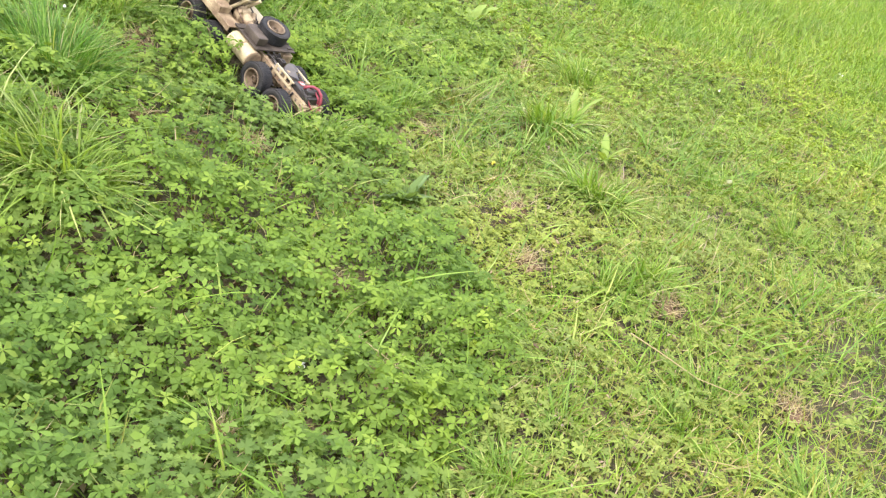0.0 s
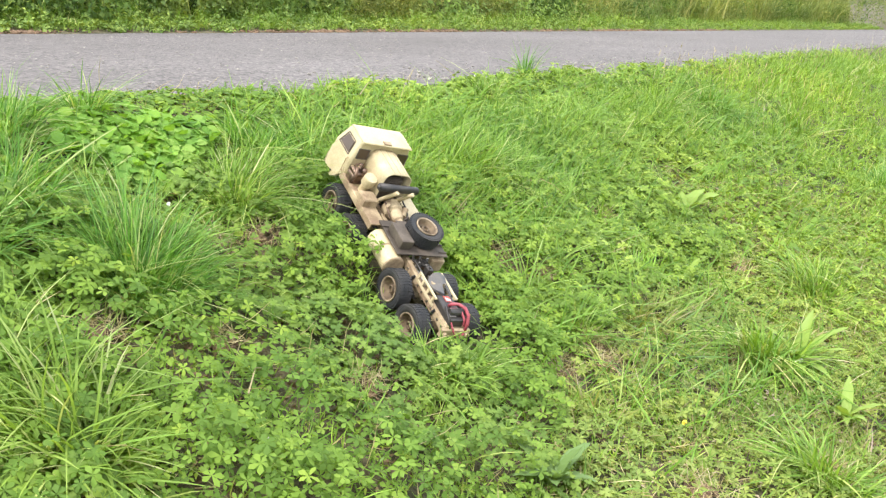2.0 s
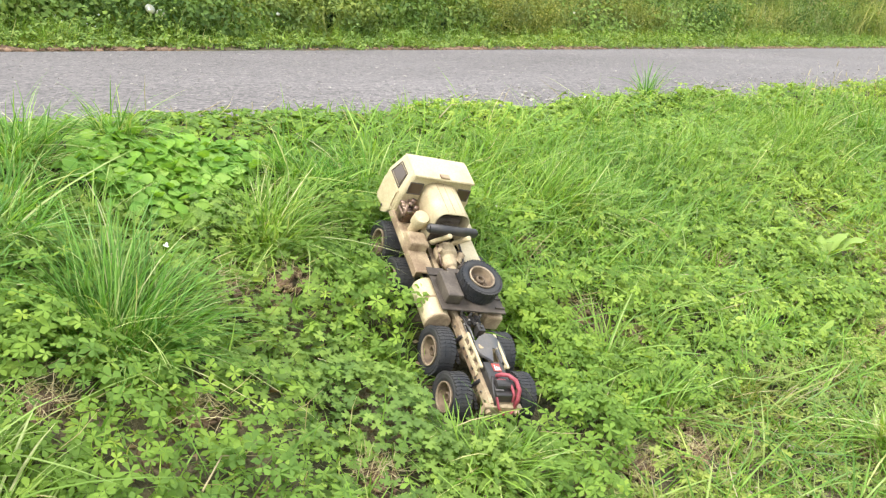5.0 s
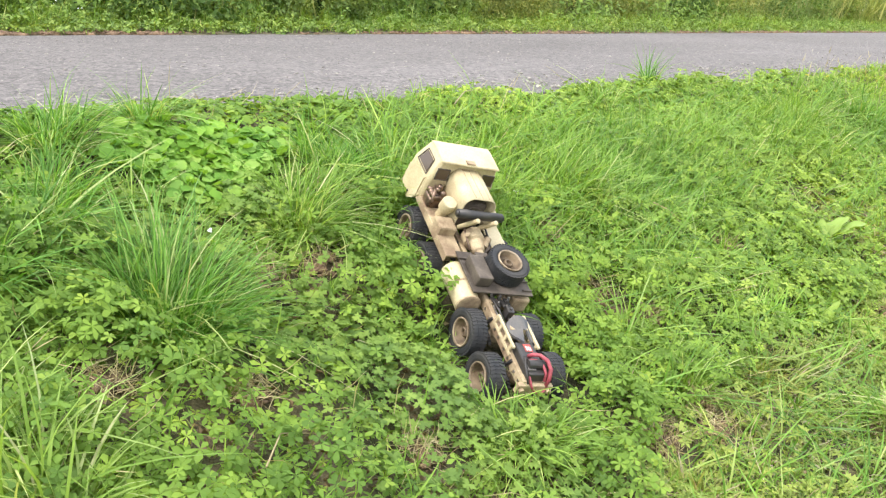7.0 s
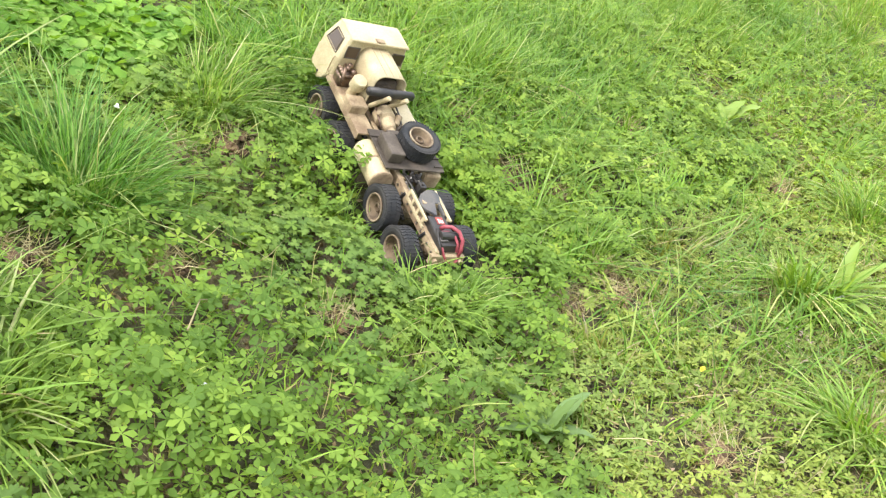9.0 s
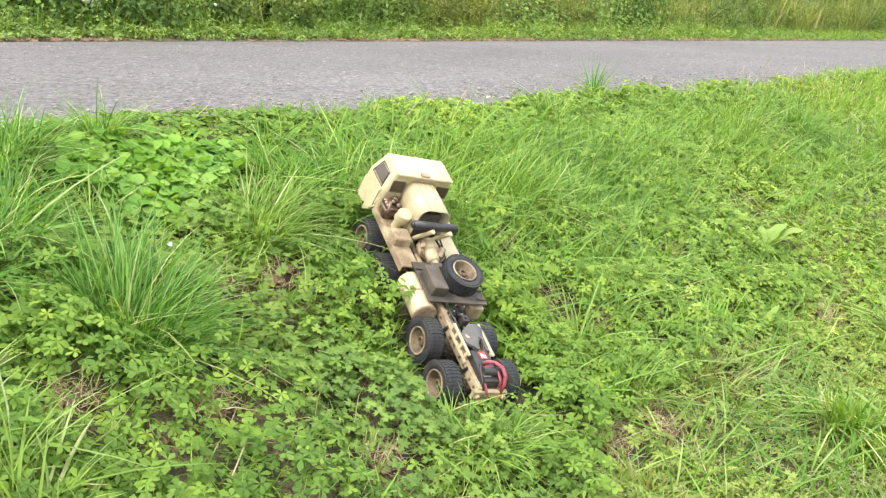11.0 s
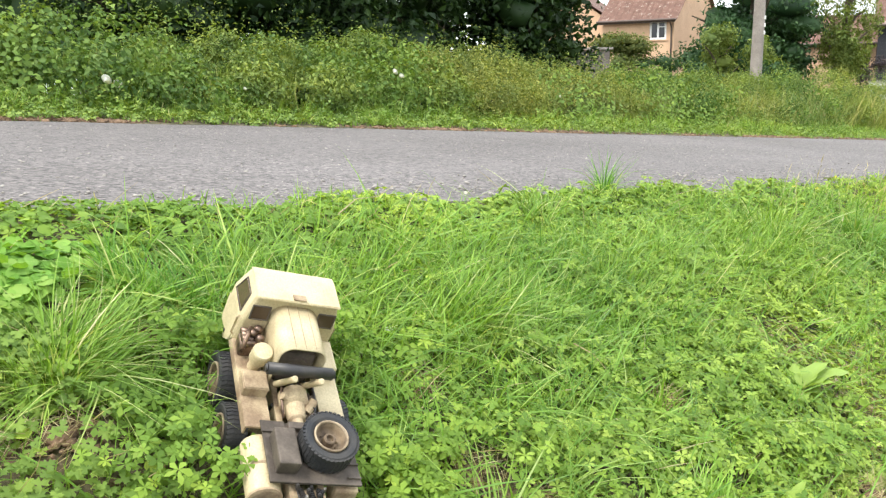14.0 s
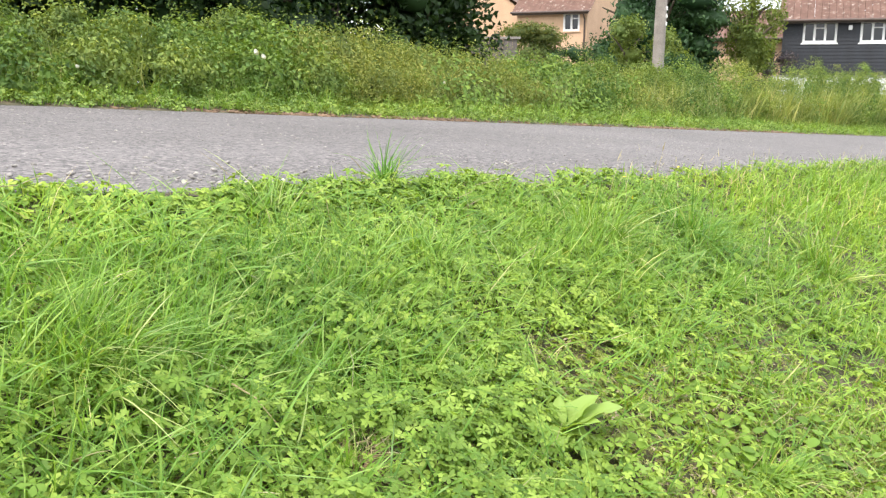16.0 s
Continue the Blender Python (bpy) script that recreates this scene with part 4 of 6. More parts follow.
for k in range(190):
    a, q = pr.random() * 6.283, pr.random() ** 0.62
    ds, dn = 0.25 * q * math.cos(a), 0.135 * q * math.sin(a)
    p = at(2.41 + ds, 2.40 + dn, 0.03 + 0.06 * pr.random() * (1 - 0.5 * q)) - at(2.41, 2.40)
    if k < 6:
        if k == 0:
            leaf_meshes = []
        bm = big_leaf(1.0, 0.95, 0.35, k)
        me = bpy.data.meshes.new("leaf")
        bm.to_mesh(me)
        bm.free()
        me.materials.append(M_BROAD)
        me.polygons.foreach_set("use_smooth", [True] * len(me.polygons))
        leaf_meshes.append(me)
    ob = new("leaf", leaf_meshes[k % len(leaf_meshes)])
    ob.parent = patch
    sc = pr.uniform(0.024, 0.045)
    ob.matrix_basis = pose(*p, pr.uniform(-38, 38), pr.uniform(-35, 42), pr.uniform(0, 360)) @ Matrix.Scale(sc, 4)

# rounder ground-ivy leaves by the lane edge
s, n = scatter(16000, 1.2, 9, 2.05, 2.82, lambda s, n: 0.5 + 0.5 * wave(s, n, 0.8, 81))
swarm("lane_edge_weeds", [round_leaf()], s, n, 0.006 + 0.024 * rng.rand(len(s)), rng.uniform(0.018, 0.04, len(s)), 0.28, (0, 0), M_STAR, "flat round leaves along the lane edge", "weeds")
s, n = scatter(9000, 4.6, 9, 1.0, 2.2, lambda s, n: 0.25 + 0.6 * wave(s, n, 0.5, 83))
swarm("round_weeds", [round_leaf()], s, n, 0.01 + 0.05 * rng.rand(len(s)), rng.uniform(0.02, 0.042, len(s)), 0.3, (0, 0), M_STAR, "round-leaved weeds lower on the bank", "weeds")


# pale fallen petals and a few flowers
def petal_bits(name, s, n, up, size, count, material, label, seed):
    r = np.random.RandomState(seed)
    P = r.normal(0, size * 0.35, (count, 3)) * np.array([1, 1, 0.3])
    V, T = spread(round_leaf(), P, r.normal(0, 0.5, (count, 3)) + np.array([0, 0, 0.8]), r.rand(count) * 6.283, r.uniform(0.7, 1.2, count) * size)
    ob = new(name, raw_mesh(name, V, T, material))
    ob.location = at(s, n, up)
    return tagged(ob, label, "flower", "small flowers on the bank")


for k, (fs, fn, fu, fz, fc) in enumerate([(3.16, 1.74, 0.05, 0.014, 2), (3.28, 2.02, 0.06, 0.03, 3), (3.55, 0.78, 0.06, 0.02, 4), (3.49, 0.81, 0.05, 0.012, 2), (3.64, 0.12, 0.04, 0.04, 2), (1.36, 0.81, 0.06, 0.010, 4), (2.15, 1.956, 0.16, 0.012, 3), (4.62, 2.66, 0.01, 0.013, 2), (4.27, 2.68, 0.01, 0.012, 2), (1.85, 1.34, 0.06, 0.018, 1), (5.2, 0.3, 0.06, 0.014, 2), (6.9, -0.4, 0.08, 0.02, 2)]):
    petal_bits("white_flower", fs, fn, fu, fz, fc, M_PETAL, "small white flower among the grass", 500 + k)
for k, (fs, fn) in enumerate([(2.81, 0.87), (6.3, 2.35), (6.45, 2.3), (6.9, 2.38), (6.2, 2.25)]):
    petal_bits("yellow_flower", fs, fn, 0.07 + 0.08 * (k > 0), 0.009, 5, M_YELLOW, "tiny yellow flower among the grass", 530 + k)


# fallen dry stems
def dry_stem(points, r, lift, label):
    bm = bmesh.new()
    o = at(*points[0], lift)
    pts = [at(a, c, lift + 0.012 * math.sin(k * 2.1)) - o for k, (a, c) in enumerate(points)]
    tube(bm, pts, [r * (1 - 0.6 * k / (len(pts) - 1)) for k in range(len(pts))], 6)
    ob = part("dry_stem", bm, M_STRAW)
    ob.location = o
    return tagged(ob, label, "stem", "dry stems on the bank")


dry_stem([(2.12, 0.28), (2.08, 0.2), (2.07, 0.1), (2.06, 0.0), (2.07, -0.03)], 0.002, 0.06, "long pale dry stem lying on grass")
dry_stem([(3.47, 2.44), (3.58, 2.49), (3.7, 2.53), (3.8, 2.57)], 0.0022, 0.08, "long pale dry stem leaning over grass")
dry_stem([(3.77, 1.82), (3.79, 1.77), (3.81, 1.72)], 0.002, 0.08, "short pale dry stem over weeds")
dry_stem([(1.9, 1.45), (1.97, 1.5), (2.05, 1.5)], 0.002, 0.06, "short pale dry stem over weeds")
dry_stem([(1.55, 0.78), (1.52, 0.72), (1.5, 0.62)], 0.0016, 0.06, "thin brown stem over weeds")


# crumbs of bare earth
bm = bmesh.new()
bmesh.ops.create_icosphere(bm, subdivisions=1, radius=1.0)
IV = np.array([v.co[:] for v in bm.verts])
IT = np.array([[v.index for v in f.verts] for f in bm.faces])
bm.free()


def earth(s, n, r, seed):
    rr = np.random.RandomState(seed)
    k = 110
    a, q = rr.rand(k) * 6.283, rr.rand(k) ** 0.7
    ds, dn = r * q * np.cos(a), 0.7 * r * q * np.sin(a)
    P = place(s + ds, n + dn, 0.004 + 0.012 * (1 - q * q)) - np.array(at(s, n))
    sz = rr.uniform(0.003, 0.011, k) * (1.3 - 0.8 * q)
    V, T = spread((IV, IT), P, np.tile([0, 0, 1.0], (k, 1)) + rr.normal(0, 0.4, (k, 3)), rr.rand(k) * 6.283, np.stack([sz * 1.3, sz, sz * 0.8], 1))
    V = V + rr.normal(0, 0.0012, V.shape)
    ob = new("soil_patch", raw_mesh("soil_patch", V, T, M_EARTH))
    ob.location = at(s, n)
    tagged(ob, "bare brown crumbly soil patch with dead grass", "soil", "soil patches")
    k = 150
    a, q = rr.rand(k) * 6.283, rr.rand(k) ** 0.6
    P = place(s + 1.2 * r * q * np.cos(a), n + 0.85 * r * q * np.sin(a), 0.016 + 0.02 * (1 - q * q)) - np.array(at(s, n))
    L = rr.uniform(0.02, 0.07, k)
    V, T = spread(blade(2, 1.0, 0.4), P, np.tile([0, 0, 0.25], (k, 1)) + rr.normal(0, 0.6, (k, 3)), rr.rand(k) * 6.283, np.stack([L, np.full(k, 0.002), L], 1))
    litter = new("dead_grass", raw_mesh("dead_grass", V, T, M_STRAW))
    litter.parent = ob
    tagged(litter, "pale dead grass", kind="stuff")
    return ob


for k, (bs, bn, br) in enumerate(BARE):
    earth(bs, bn, br * 0.9, k + 1)

# pale chippings along the lane edge
k = 3400
s = 0.5 + 15.5 * rng.rand(k) ** 1.5
n = np.where(rng.rand(k) < 0.45, near_edge(s) + np.abs(rng.normal(0, 0.22, k)), rng.uniform(2.9, 7.7, k))
P = place(s, n, 0.005)
sz = rng.uniform(0.003, 0.011, k) * (0.7 + 0.5 * rng.rand(k) ** 4)
V, T = spread((IV, IT), P, np.tile([0, 0, 1.0], (k, 1)) + rng.normal(0, 0.2, (k, 3)), rng.rand(k) * 6.283, np.stack([sz * 1.4, sz, sz * 0.6], 1))
tagged(new("chippings", raw_mesh("chippings", V, T, M_STONE)), "pale loose stone chippings on the lane", "gravel", kind="stuff")


k = 5200
s = 1 + 24 * rng.rand(k) ** 1.2
s = s[rng.rand(k) < np.clip(0.45 + 1.3 * wave(s, 0 * s, 0.35, 54), 0.05, 1)]
k = len(s)
n = ROAD_FAR + 0.02 + np.abs(rng.normal(0, 0.09, k))
sz = rng.uniform(0.008, 0.03, k)
V, T = spread((IV, IT), place(s, n, 0.002), np.tile([0, 0, 1.0], (k, 1)) + rng.normal(0, 0.3, (k, 3)), rng.rand(k) * 6.283, np.stack([sz * 1.5, sz, sz * 0.6], 1))
tagged(new("roadside_dirt", raw_mesh("roadside_dirt", V, T, M_EARTH)), "crumbly brown dirt along the far lane edge", "dirt", kind="stuff")

# ---- hedge and trees beyond the lane ----
bm = bmesh.new()
bmesh.ops.create_icosphere(bm, subdivisions=1, radius=1.0)
ICO = np.array([v.co[:] for v in bm.verts]), np.array([[v.index for v in f.verts] for f in bm.faces])
bm.free()

def leaf_cloud(blobs, count, size, material, name, seed, tilt=0.9, parent=None, shape=None, core=0.62, thin=None, out=None):
    """Leaves set over the skins of lumpy blobs (x, y, z, rx, ry, rz)."""
    r = np.random.RandomState(seed)
    bl = np.array(blobs, float)
    area = bl[:, 3] * bl[:, 4] + bl[:, 4] * bl[:, 5] + bl[:, 3] * bl[:, 5]
    if thin:
        far = SN(bl[:, 0], bl[:, 1])[0]
        area = area * np.where(far > 46, 0.08, np.where(far > thin, 0.65, 1.0))
    pick = r.choice(len(bl), count, p=area / area.sum())
    dv = r.normal(0, 1, (count, 3))
    dv /= np.linalg.norm(dv, axis=1, keepdims=True)
    if out is not None:
        # a hedge's leaves grow towards the light, on its face and top
        o = np.array([out[0], out[1], 0.0])
        back = (dv @ o < -0.1) & (dv[:, 2] < 0.4)
        dv[back] -= 2 * (dv[back] @ o)[:, None] * o
        deep = SN(bl[pick, 0], bl[pick, 1])[1] > 9.6
        dv[deep, 2] = np.abs(dv[deep, 2])
    q = 0.98 - 0.5 * r.rand(count) ** 1.4 + 0.07 * r.normal(0, 1, count)
    q = np.minimum(q, 1.03)
    P = bl[pick, :3] + dv * bl[pick, 3:] * q[:, None]
    up = dv * 0.8 + r.normal(0, tilt, (count, 3)) * 0.6 + np.array([0, 0, 0.45])
    V, T = spread(shape or sprig(4, seed, 0.6), P, up, r.rand(count) * 6.283, r.uniform(0.6, 1.3, count) * size)
    if core:
        # lumpy insides under the leaves
        c = len(bl)
        jig = ICO[0][None] * (1 + 0.25 * r.normal(0, 1, (c, len(ICO[0]), 1)))
        CV = (bl[:, None, :3] + jig * bl[:, None, 3:] * core).reshape(-1, 3)
        CT = (ICO[1][None] + (np.arange(c) * len(ICO[0]))[:, None, None]).reshape(-1, 3)
        V, T = join([(V, T), (CV, CT)])
    ob = new(name, raw_mesh(name, V, T, material))
    if parent is not None:
        ob.parent = parent
    return ob


hr = np.random.RandomState(77)
HEDGE_S = [1, 5, 6.5, 8, 9.3, 11.3, 13.6, 16, 19, 24, 30, 36, 45, 150]
HEDGE_H = [1.1, 1.05, 0.95, 1.05, 1.0, 1.1, 0.95, 1.02, 1.15, 1.4, 1.7, 2.0, 2.4, 4.0]
blobs = []
s = 0.0
while s < 150:
    top = float(np.interp(s, HEDGE_S, HEDGE_H) * (1 + 0.13 * wave(np.float64(s), np.float64(0), 0.45, 95)))
    for row, (nn, hf) in enumerate([(8.75, 0.62), (9.3, 0.85), (10.1, 1.0), (11.0, 0.98)]):
        rad = hr.uniform(0.25, 0.55) * (1 if s < 46 else 3)
        nn += 0.38 * float(sm(np.float64(s), 8.0, 12.0))
        hgt = top * hf * hr.uniform(0.72, 1.06)
        x, y = W(s + hr.uniform(-0.25, 0.25), nn + hr.uniform(-0.3, 0.3) if row == 0 else nn + hr.uniform(-0.15, 0.15))
        z0 = float(ground_z(np.float64(s), np.float64(nn)))
        blobs.append((x, y, z0 + hgt * 0.5, rad, rad, hgt * 0.52))
        blobs.append((x, y, z0 + hgt - rad * 0.4, rad * 0.7, rad * 0.7, rad * 0.6))
    if hr.rand() < 0.22 and s < 46:
        x, y = W(s, 8.75 + hr.uniform(-0.1, 0.2) + 0.38 * float(sm(np.float64(s), 8.0, 12.0)))
        rad = hr.uniform(0.4, 0.62)
        z0 = float(ground_z(np.float64(s), np.float64(8.6)))
        blobs.append((x, y, z0 + hr.uniform(0.35, 0.6), rad, rad * 0.8, rad * 0.9))
    s += 0.42 if s < 20 else (0.8 if s < 46 else 2.5)
kinds = [[], [], []]
for bb in blobs:
    hs, hn = SN(bb[0], bb[1])
    v = float(wave(np.float64(hs), np.float64(hn * 0.3), 0.33, 97)) + hr.normal(0, 0.12)
    kinds[0 if abs(v) < 0.28 else (1 if v > 0 else 2)].append(bb)
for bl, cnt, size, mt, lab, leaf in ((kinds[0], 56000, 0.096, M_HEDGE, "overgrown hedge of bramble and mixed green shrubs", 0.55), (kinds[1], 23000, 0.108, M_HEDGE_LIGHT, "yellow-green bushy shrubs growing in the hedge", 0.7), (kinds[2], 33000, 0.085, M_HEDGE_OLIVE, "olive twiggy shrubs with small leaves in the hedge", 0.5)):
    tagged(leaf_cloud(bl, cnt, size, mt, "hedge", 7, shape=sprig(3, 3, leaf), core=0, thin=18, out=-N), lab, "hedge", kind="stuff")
# leafy sprays standing out of the hedge
sp = []
k = 1100
s = hr.uniform(2, 34, k)
base = np.stack([*W(s, hr.uniform(8.7, 10.6, k)), np.zeros(k)], 1)
hh = np.interp(s, HEDGE_S, HEDGE_H)
base[:, 2] = ground_z(s, np.full(k, 9.5)) + hh * hr.uniform(0.55, 0.98, k)
chunks = []
for j in range(9):
    off = hr.normal(0, 0.03, (k, 3)) + np.array([0, 0, 0.035 * j])
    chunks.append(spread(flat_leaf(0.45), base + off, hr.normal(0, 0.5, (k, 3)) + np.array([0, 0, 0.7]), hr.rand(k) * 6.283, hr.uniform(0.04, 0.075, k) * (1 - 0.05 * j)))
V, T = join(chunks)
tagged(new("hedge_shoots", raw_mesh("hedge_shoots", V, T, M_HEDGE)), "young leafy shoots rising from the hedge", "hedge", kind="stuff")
# tall rank weeds standing before the hedge, thicker farther along
k = 11000
s = 3 + 40 * hr.rand(k)
n = hr.uniform(8.45, 9.5, k) + 0.42 * sm(s, 8.0, 12.0)
keep = hr.rand(k) < np.clip(0.1 + 0.6 * sm(s, 10.5, 16) + 0.2 * wave(s, n, 0.4, 96), 0, 1)
s, n = s[keep], n[keep]
tall = np.interp(s, HEDGE_S, HEDGE_H) * hr.uniform(0.45, 1.0, len(s)) * (0.55 + 0.45 * sm(n, 8.5, 9.2))
V, T = join([spread(blade(3, 1.0, d), place(s[k::3], n[k::3]), np.tile([0, 0, 1.0], (len(s[k::3]), 1)) + hr.normal(0, 0.18, (len(s[k::3]), 3)), hr.rand(len(s[k::3])) * 6.283, np.stack([tall[k::3] * 0.7, hr.uniform(0.012, 0.03, len(s[k::3])), tall[k::3]], 1)) for k, d in enumerate((0.3, 0.5, 0.8))])
tagged(new("tall_weeds", raw_mesh("tall_weeds", V, T, M_TALLWEED)), "tall rank grass and nettles before the hedge", "weeds", kind="stuff")
# broad bindweed and bramble leaves on the face
k = 5200
s = hr.uniform(2, 20, k)
n = hr.uniform(8.35, 9.1, k)
hh = np.interp(s, HEDGE_S, HEDGE_H) * 0.75
keep = (wave(s, n, 0.35, 91) > 0.25)
s, n, hh = s[keep], n[keep], hh[keep]
P = place(s, n)
P[:, 2] += 0.12 + hh * hr.rand(len(s)) * np.clip((n - 8.2) / 0.7, 0.2, 1)
up = np.tile(np.array([-N[0] * 0.8, -N[1] * 0.8, 0.7]), (len(s), 1)) + hr.normal(0, 0.4, (len(s), 3))
V, T = spread(simple_leaf(0.8, 0.08, 0.1), P, up, hr.rand(len(s)) * 6.283, hr.uniform(0.04, 0.085, len(s)))
tagged(new("bindweed_leaves", raw_mesh("bindweed_leaves", V, T, M_WEED)), "broad bindweed leaves over the hedge face", "hedge", kind="stuff")


def flower(s, n, up, size):
    bm = bmesh.new()
    lathe(bm, [(0.15 * size, -0.7 * size), (0.35 * size, -0.2 * size), (0.75 * size, 0.05 * size), (1.0 * size, 0.02 * size), (0.72 * size, 0.08 * size), (0.3 * size, -0.15 * size), (0.0, -0.5 * size)], 14)
    ob = part("bindweed_flower", bm, M_PETAL, None, "", True)
    ob.matrix_basis = Matrix.Translation(at(s, n, up)) @ pose(0, 0, 0, 62, 0, 200 + 40 * math.sin(s * 9))
    return tagged(ob, "white trumpet-shaped bindweed flower on the hedge", "flower", "bindweed flowers")


for fs, fn, fu, fz in [(5.55, 8.2, 0.31, 0.05), (5.64, 8.18, 0.28, 0.04), (8.96, 8.2, 0.58, 0.036), (9.04, 8.18, 0.54, 0.03), (6.95, 8.18, 0.3, 0.02), (4.15, 8.2, 0.5, 0.05), (12.4, 8.5, 0.42, 0.02)]:
    flower(fs, fn, fu, fz)


def tree(x, y, z, height, radius, material, label, seed, leaves, size, low=0.15, lumps=26, category="tree", core=0.6):
    r = random.Random(seed)
    ob = group_thing("tree", Matrix.Translation((x, y, z)), label, category, "trees behind the hedge")
    bm = bmesh.new()
    tube(bm, [(0, 0, -0.3), (0.05, 0, height * 0.2), (-0.04, 0.06, height * 0.45), (0.03, 0, height * 0.75)], [0.05 * height * 0.6, 0.04 * height * 0.6, 0.03 * height * 0.5, 0.012 * height], 9)
    for k in range(9):
        a, h0 = k * 2.4 + r.random(), height * r.uniform(0.15, 0.6)
        e = Vector((math.cos(a) * radius * 0.75, math.sin(a) * radius * 0.75, h0 + height * r.uniform(0.08, 0.25)))
        tube(bm, [(0, 0, h0), e * 0.5 + Vector((0, 0, h0 * 0.55)), e], [0.014 * height, 0.009 * height, 0.003 * height], 6)
    part("trunk", bm, M_BARK, ob)
    bl = []
    for k in range(lumps):
        a, q, u = r.random() * 6.283, r.random() ** 0.5, r.random()
        u = u ** 1.5
        zz = height * (low + (0.95 - low) * u)
        w = math.sin(math.pi * (0.12 + 0.8 * u)) ** 0.7
        bl.append((math.cos(a) * q * radius * 0.75 * w, math.sin(a) * q * radius * 0.75 * w, zz, radius * r.uniform(0.22, 0.4), radius * r.uniform(0.22, 0.4), height * r.uniform(0.06, 0.12)))
    leaf_cloud(bl, leaves, size, material, "crown", seed, parent=ob, core=core, shape=sprig(3, seed, 0.6))
    return ob


for k, (ts, tn, hh, rr) in enumerate([(2.5, 14.5, 6.5, 2.6), (6.0, 14.0, 7, 2.6), (9.5, 14.5, 7.5, 2.8), (12.8, 14.2, 7, 2.7), (16.0, 14.6, 7.5, 2.7), (18.7, 14.6, 6.5, 2.0), (12.0, 18.5, 9, 3.6), (17.0, 18.5, 8.5, 3.0)]):
    p = at(ts, tn)
    tree(p.x, p.y, p.z, hh, rr, M_TREE, "dark leafy tree behind the hedge", 300 + k, 4600, 0.33, 0.0, 60, core=0.52)

GROUND_FAR = EYE - 1.1
tree(-4.2, 42.0, GROUND_FAR, 8.0, 3.2, M_TREE2, "dense dark green tree beside the houses", 320, 12000, 0.32, 0.05, 80, core=0.75)
tree(-4.7, 37.0, GROUND_FAR, 3.6, 1.15, M_WILLOW, "light green shrub before a house", 321, 2600, 0.2, 0.05, 30, "shrub")
tree(-3.3, 37.0, GROUND_FAR, 3.0, 0.9, M_WILLOW, "light green shrub beside the pole", 322, 2200, 0.19, 0.05, 26, "shrub")
tree(-0.7, 43.0, GROUND_FAR, 7.6, 1.35, M_WILLOW, "airy yellow-green willow before dark house", 323, 4200, 0.2, 0.28, 34, core=0.05)
tree(-8.0, 36.0, GROUND_FAR, 3.3, 1.9, M_SHRUB, "olive-brown garden shrub by a fence", 324, 4600, 0.18, 0.05, 34, "shrub")
tree(-10.6, 36.0, GROUND_FAR, 3.4, 1.2, M_WILLOW, "pale garden shrub by a fence", 325, 2200, 0.18, 0.05, 22, "shrub")
tree(-6.6, 35.0, GROUND_FAR, 2.4, 1.2, M_TREE2, "low dark green garden shrub", 326, 2400, 0.17, 0.0, 26, "shrub")
tree(-5.0, 33.5, GROUND_FAR, 2.2, 1.2, M_TREE2, "low dark green garden shrub", 327, 2400, 0.17, 0.0, 26, "shrub")
tree(-2.9, 33.0, GROUND_FAR, 2.2, 1.1, M_TREE2, "low dark green garden shrub", 328, 2400, 0.17, 0.0, 26, "shrub")
tree(0.0, 45.5, GROUND_FAR, 3.1, 1.4, M_PLUM, "purplish brown shrub before the dark house", 329, 2400, 0.17, 0.0, 24, "shrub")

# ---- pole ----
pole = group_thing("utility_pole", Matrix.Translation((-2.27, 25.93, EYE - 1.2)) @ pose(0, 0, 0, 0, 0.6, 0), "weathered grey concrete utility pole", "pole")
bm = bmesh.new()
lathe(bm, [(0.155, 0), (0.15, 0.5), (0.14, 2.5), (0.12, 6), (0.105, 8.2), (0.0, 8.25)], 20)
part("shaft", bm, M_CONCRETE, pole, "", True)
for zz in (2.62, 2.80, 2.98):
    bm = bmesh.new()
    box(bm, 0.10, 0.16, -0.05, 0.03, zz, zz + 0.09, 0.006)
    part("plate", bm, M_WHITE, pole, "small white metal plate")


# ---- houses ----
def window_part(house, m, w, h, lights, label):
    """A casement window: frame, mullions, panes, sill. Local x along the wall, -y outwards, z up."""
    win = new("window")
    win.parent = house
    win.matrix_basis = m
    tagged(win, label)
    t = 0.1
    for a in ((0, w, 0, t), (0, w, h - t, h)):
        bm = bmesh.new()
        box(bm, a[0], a[1], -0.05, 0.06, a[2], a[3], 0.008)
        part("frame", bm, M_WHITE, win)
    for k in range(lights + 1):
        bm = bmesh.new()
        x = k * (w - t) / lights
        box(bm, x, x + t, -0.05, 0.06, t, h - t, 0.008)
        part("mullion", bm, M_WHITE, win)
    for k in range(lights):
        bm = bmesh.new()
        x0, x1 = k * (w - t) / lights + t, (k + 1) * (w - t) / lights
        box(bm, x0, x1, 0.0, 0.02, t, h - t)
        part("pane", bm, M_PANE, win)
        if k % 2 == lights // 2 % 2:
            bm = bmesh.new()
            box(bm, x0, x1, -0.045, 0.01, h * 0.66, h * 0.66 + 0.05, 0.006)
            part("transom", bm, M_WHITE, win)
    bm = bmesh.new()
    box(bm, -0.06, w + 0.06, -0.12, 0.05, -0.07, -0.003, 0.01)
    part("sill", bm, M_WHITE if lights > 2 else M_RENDER, win)


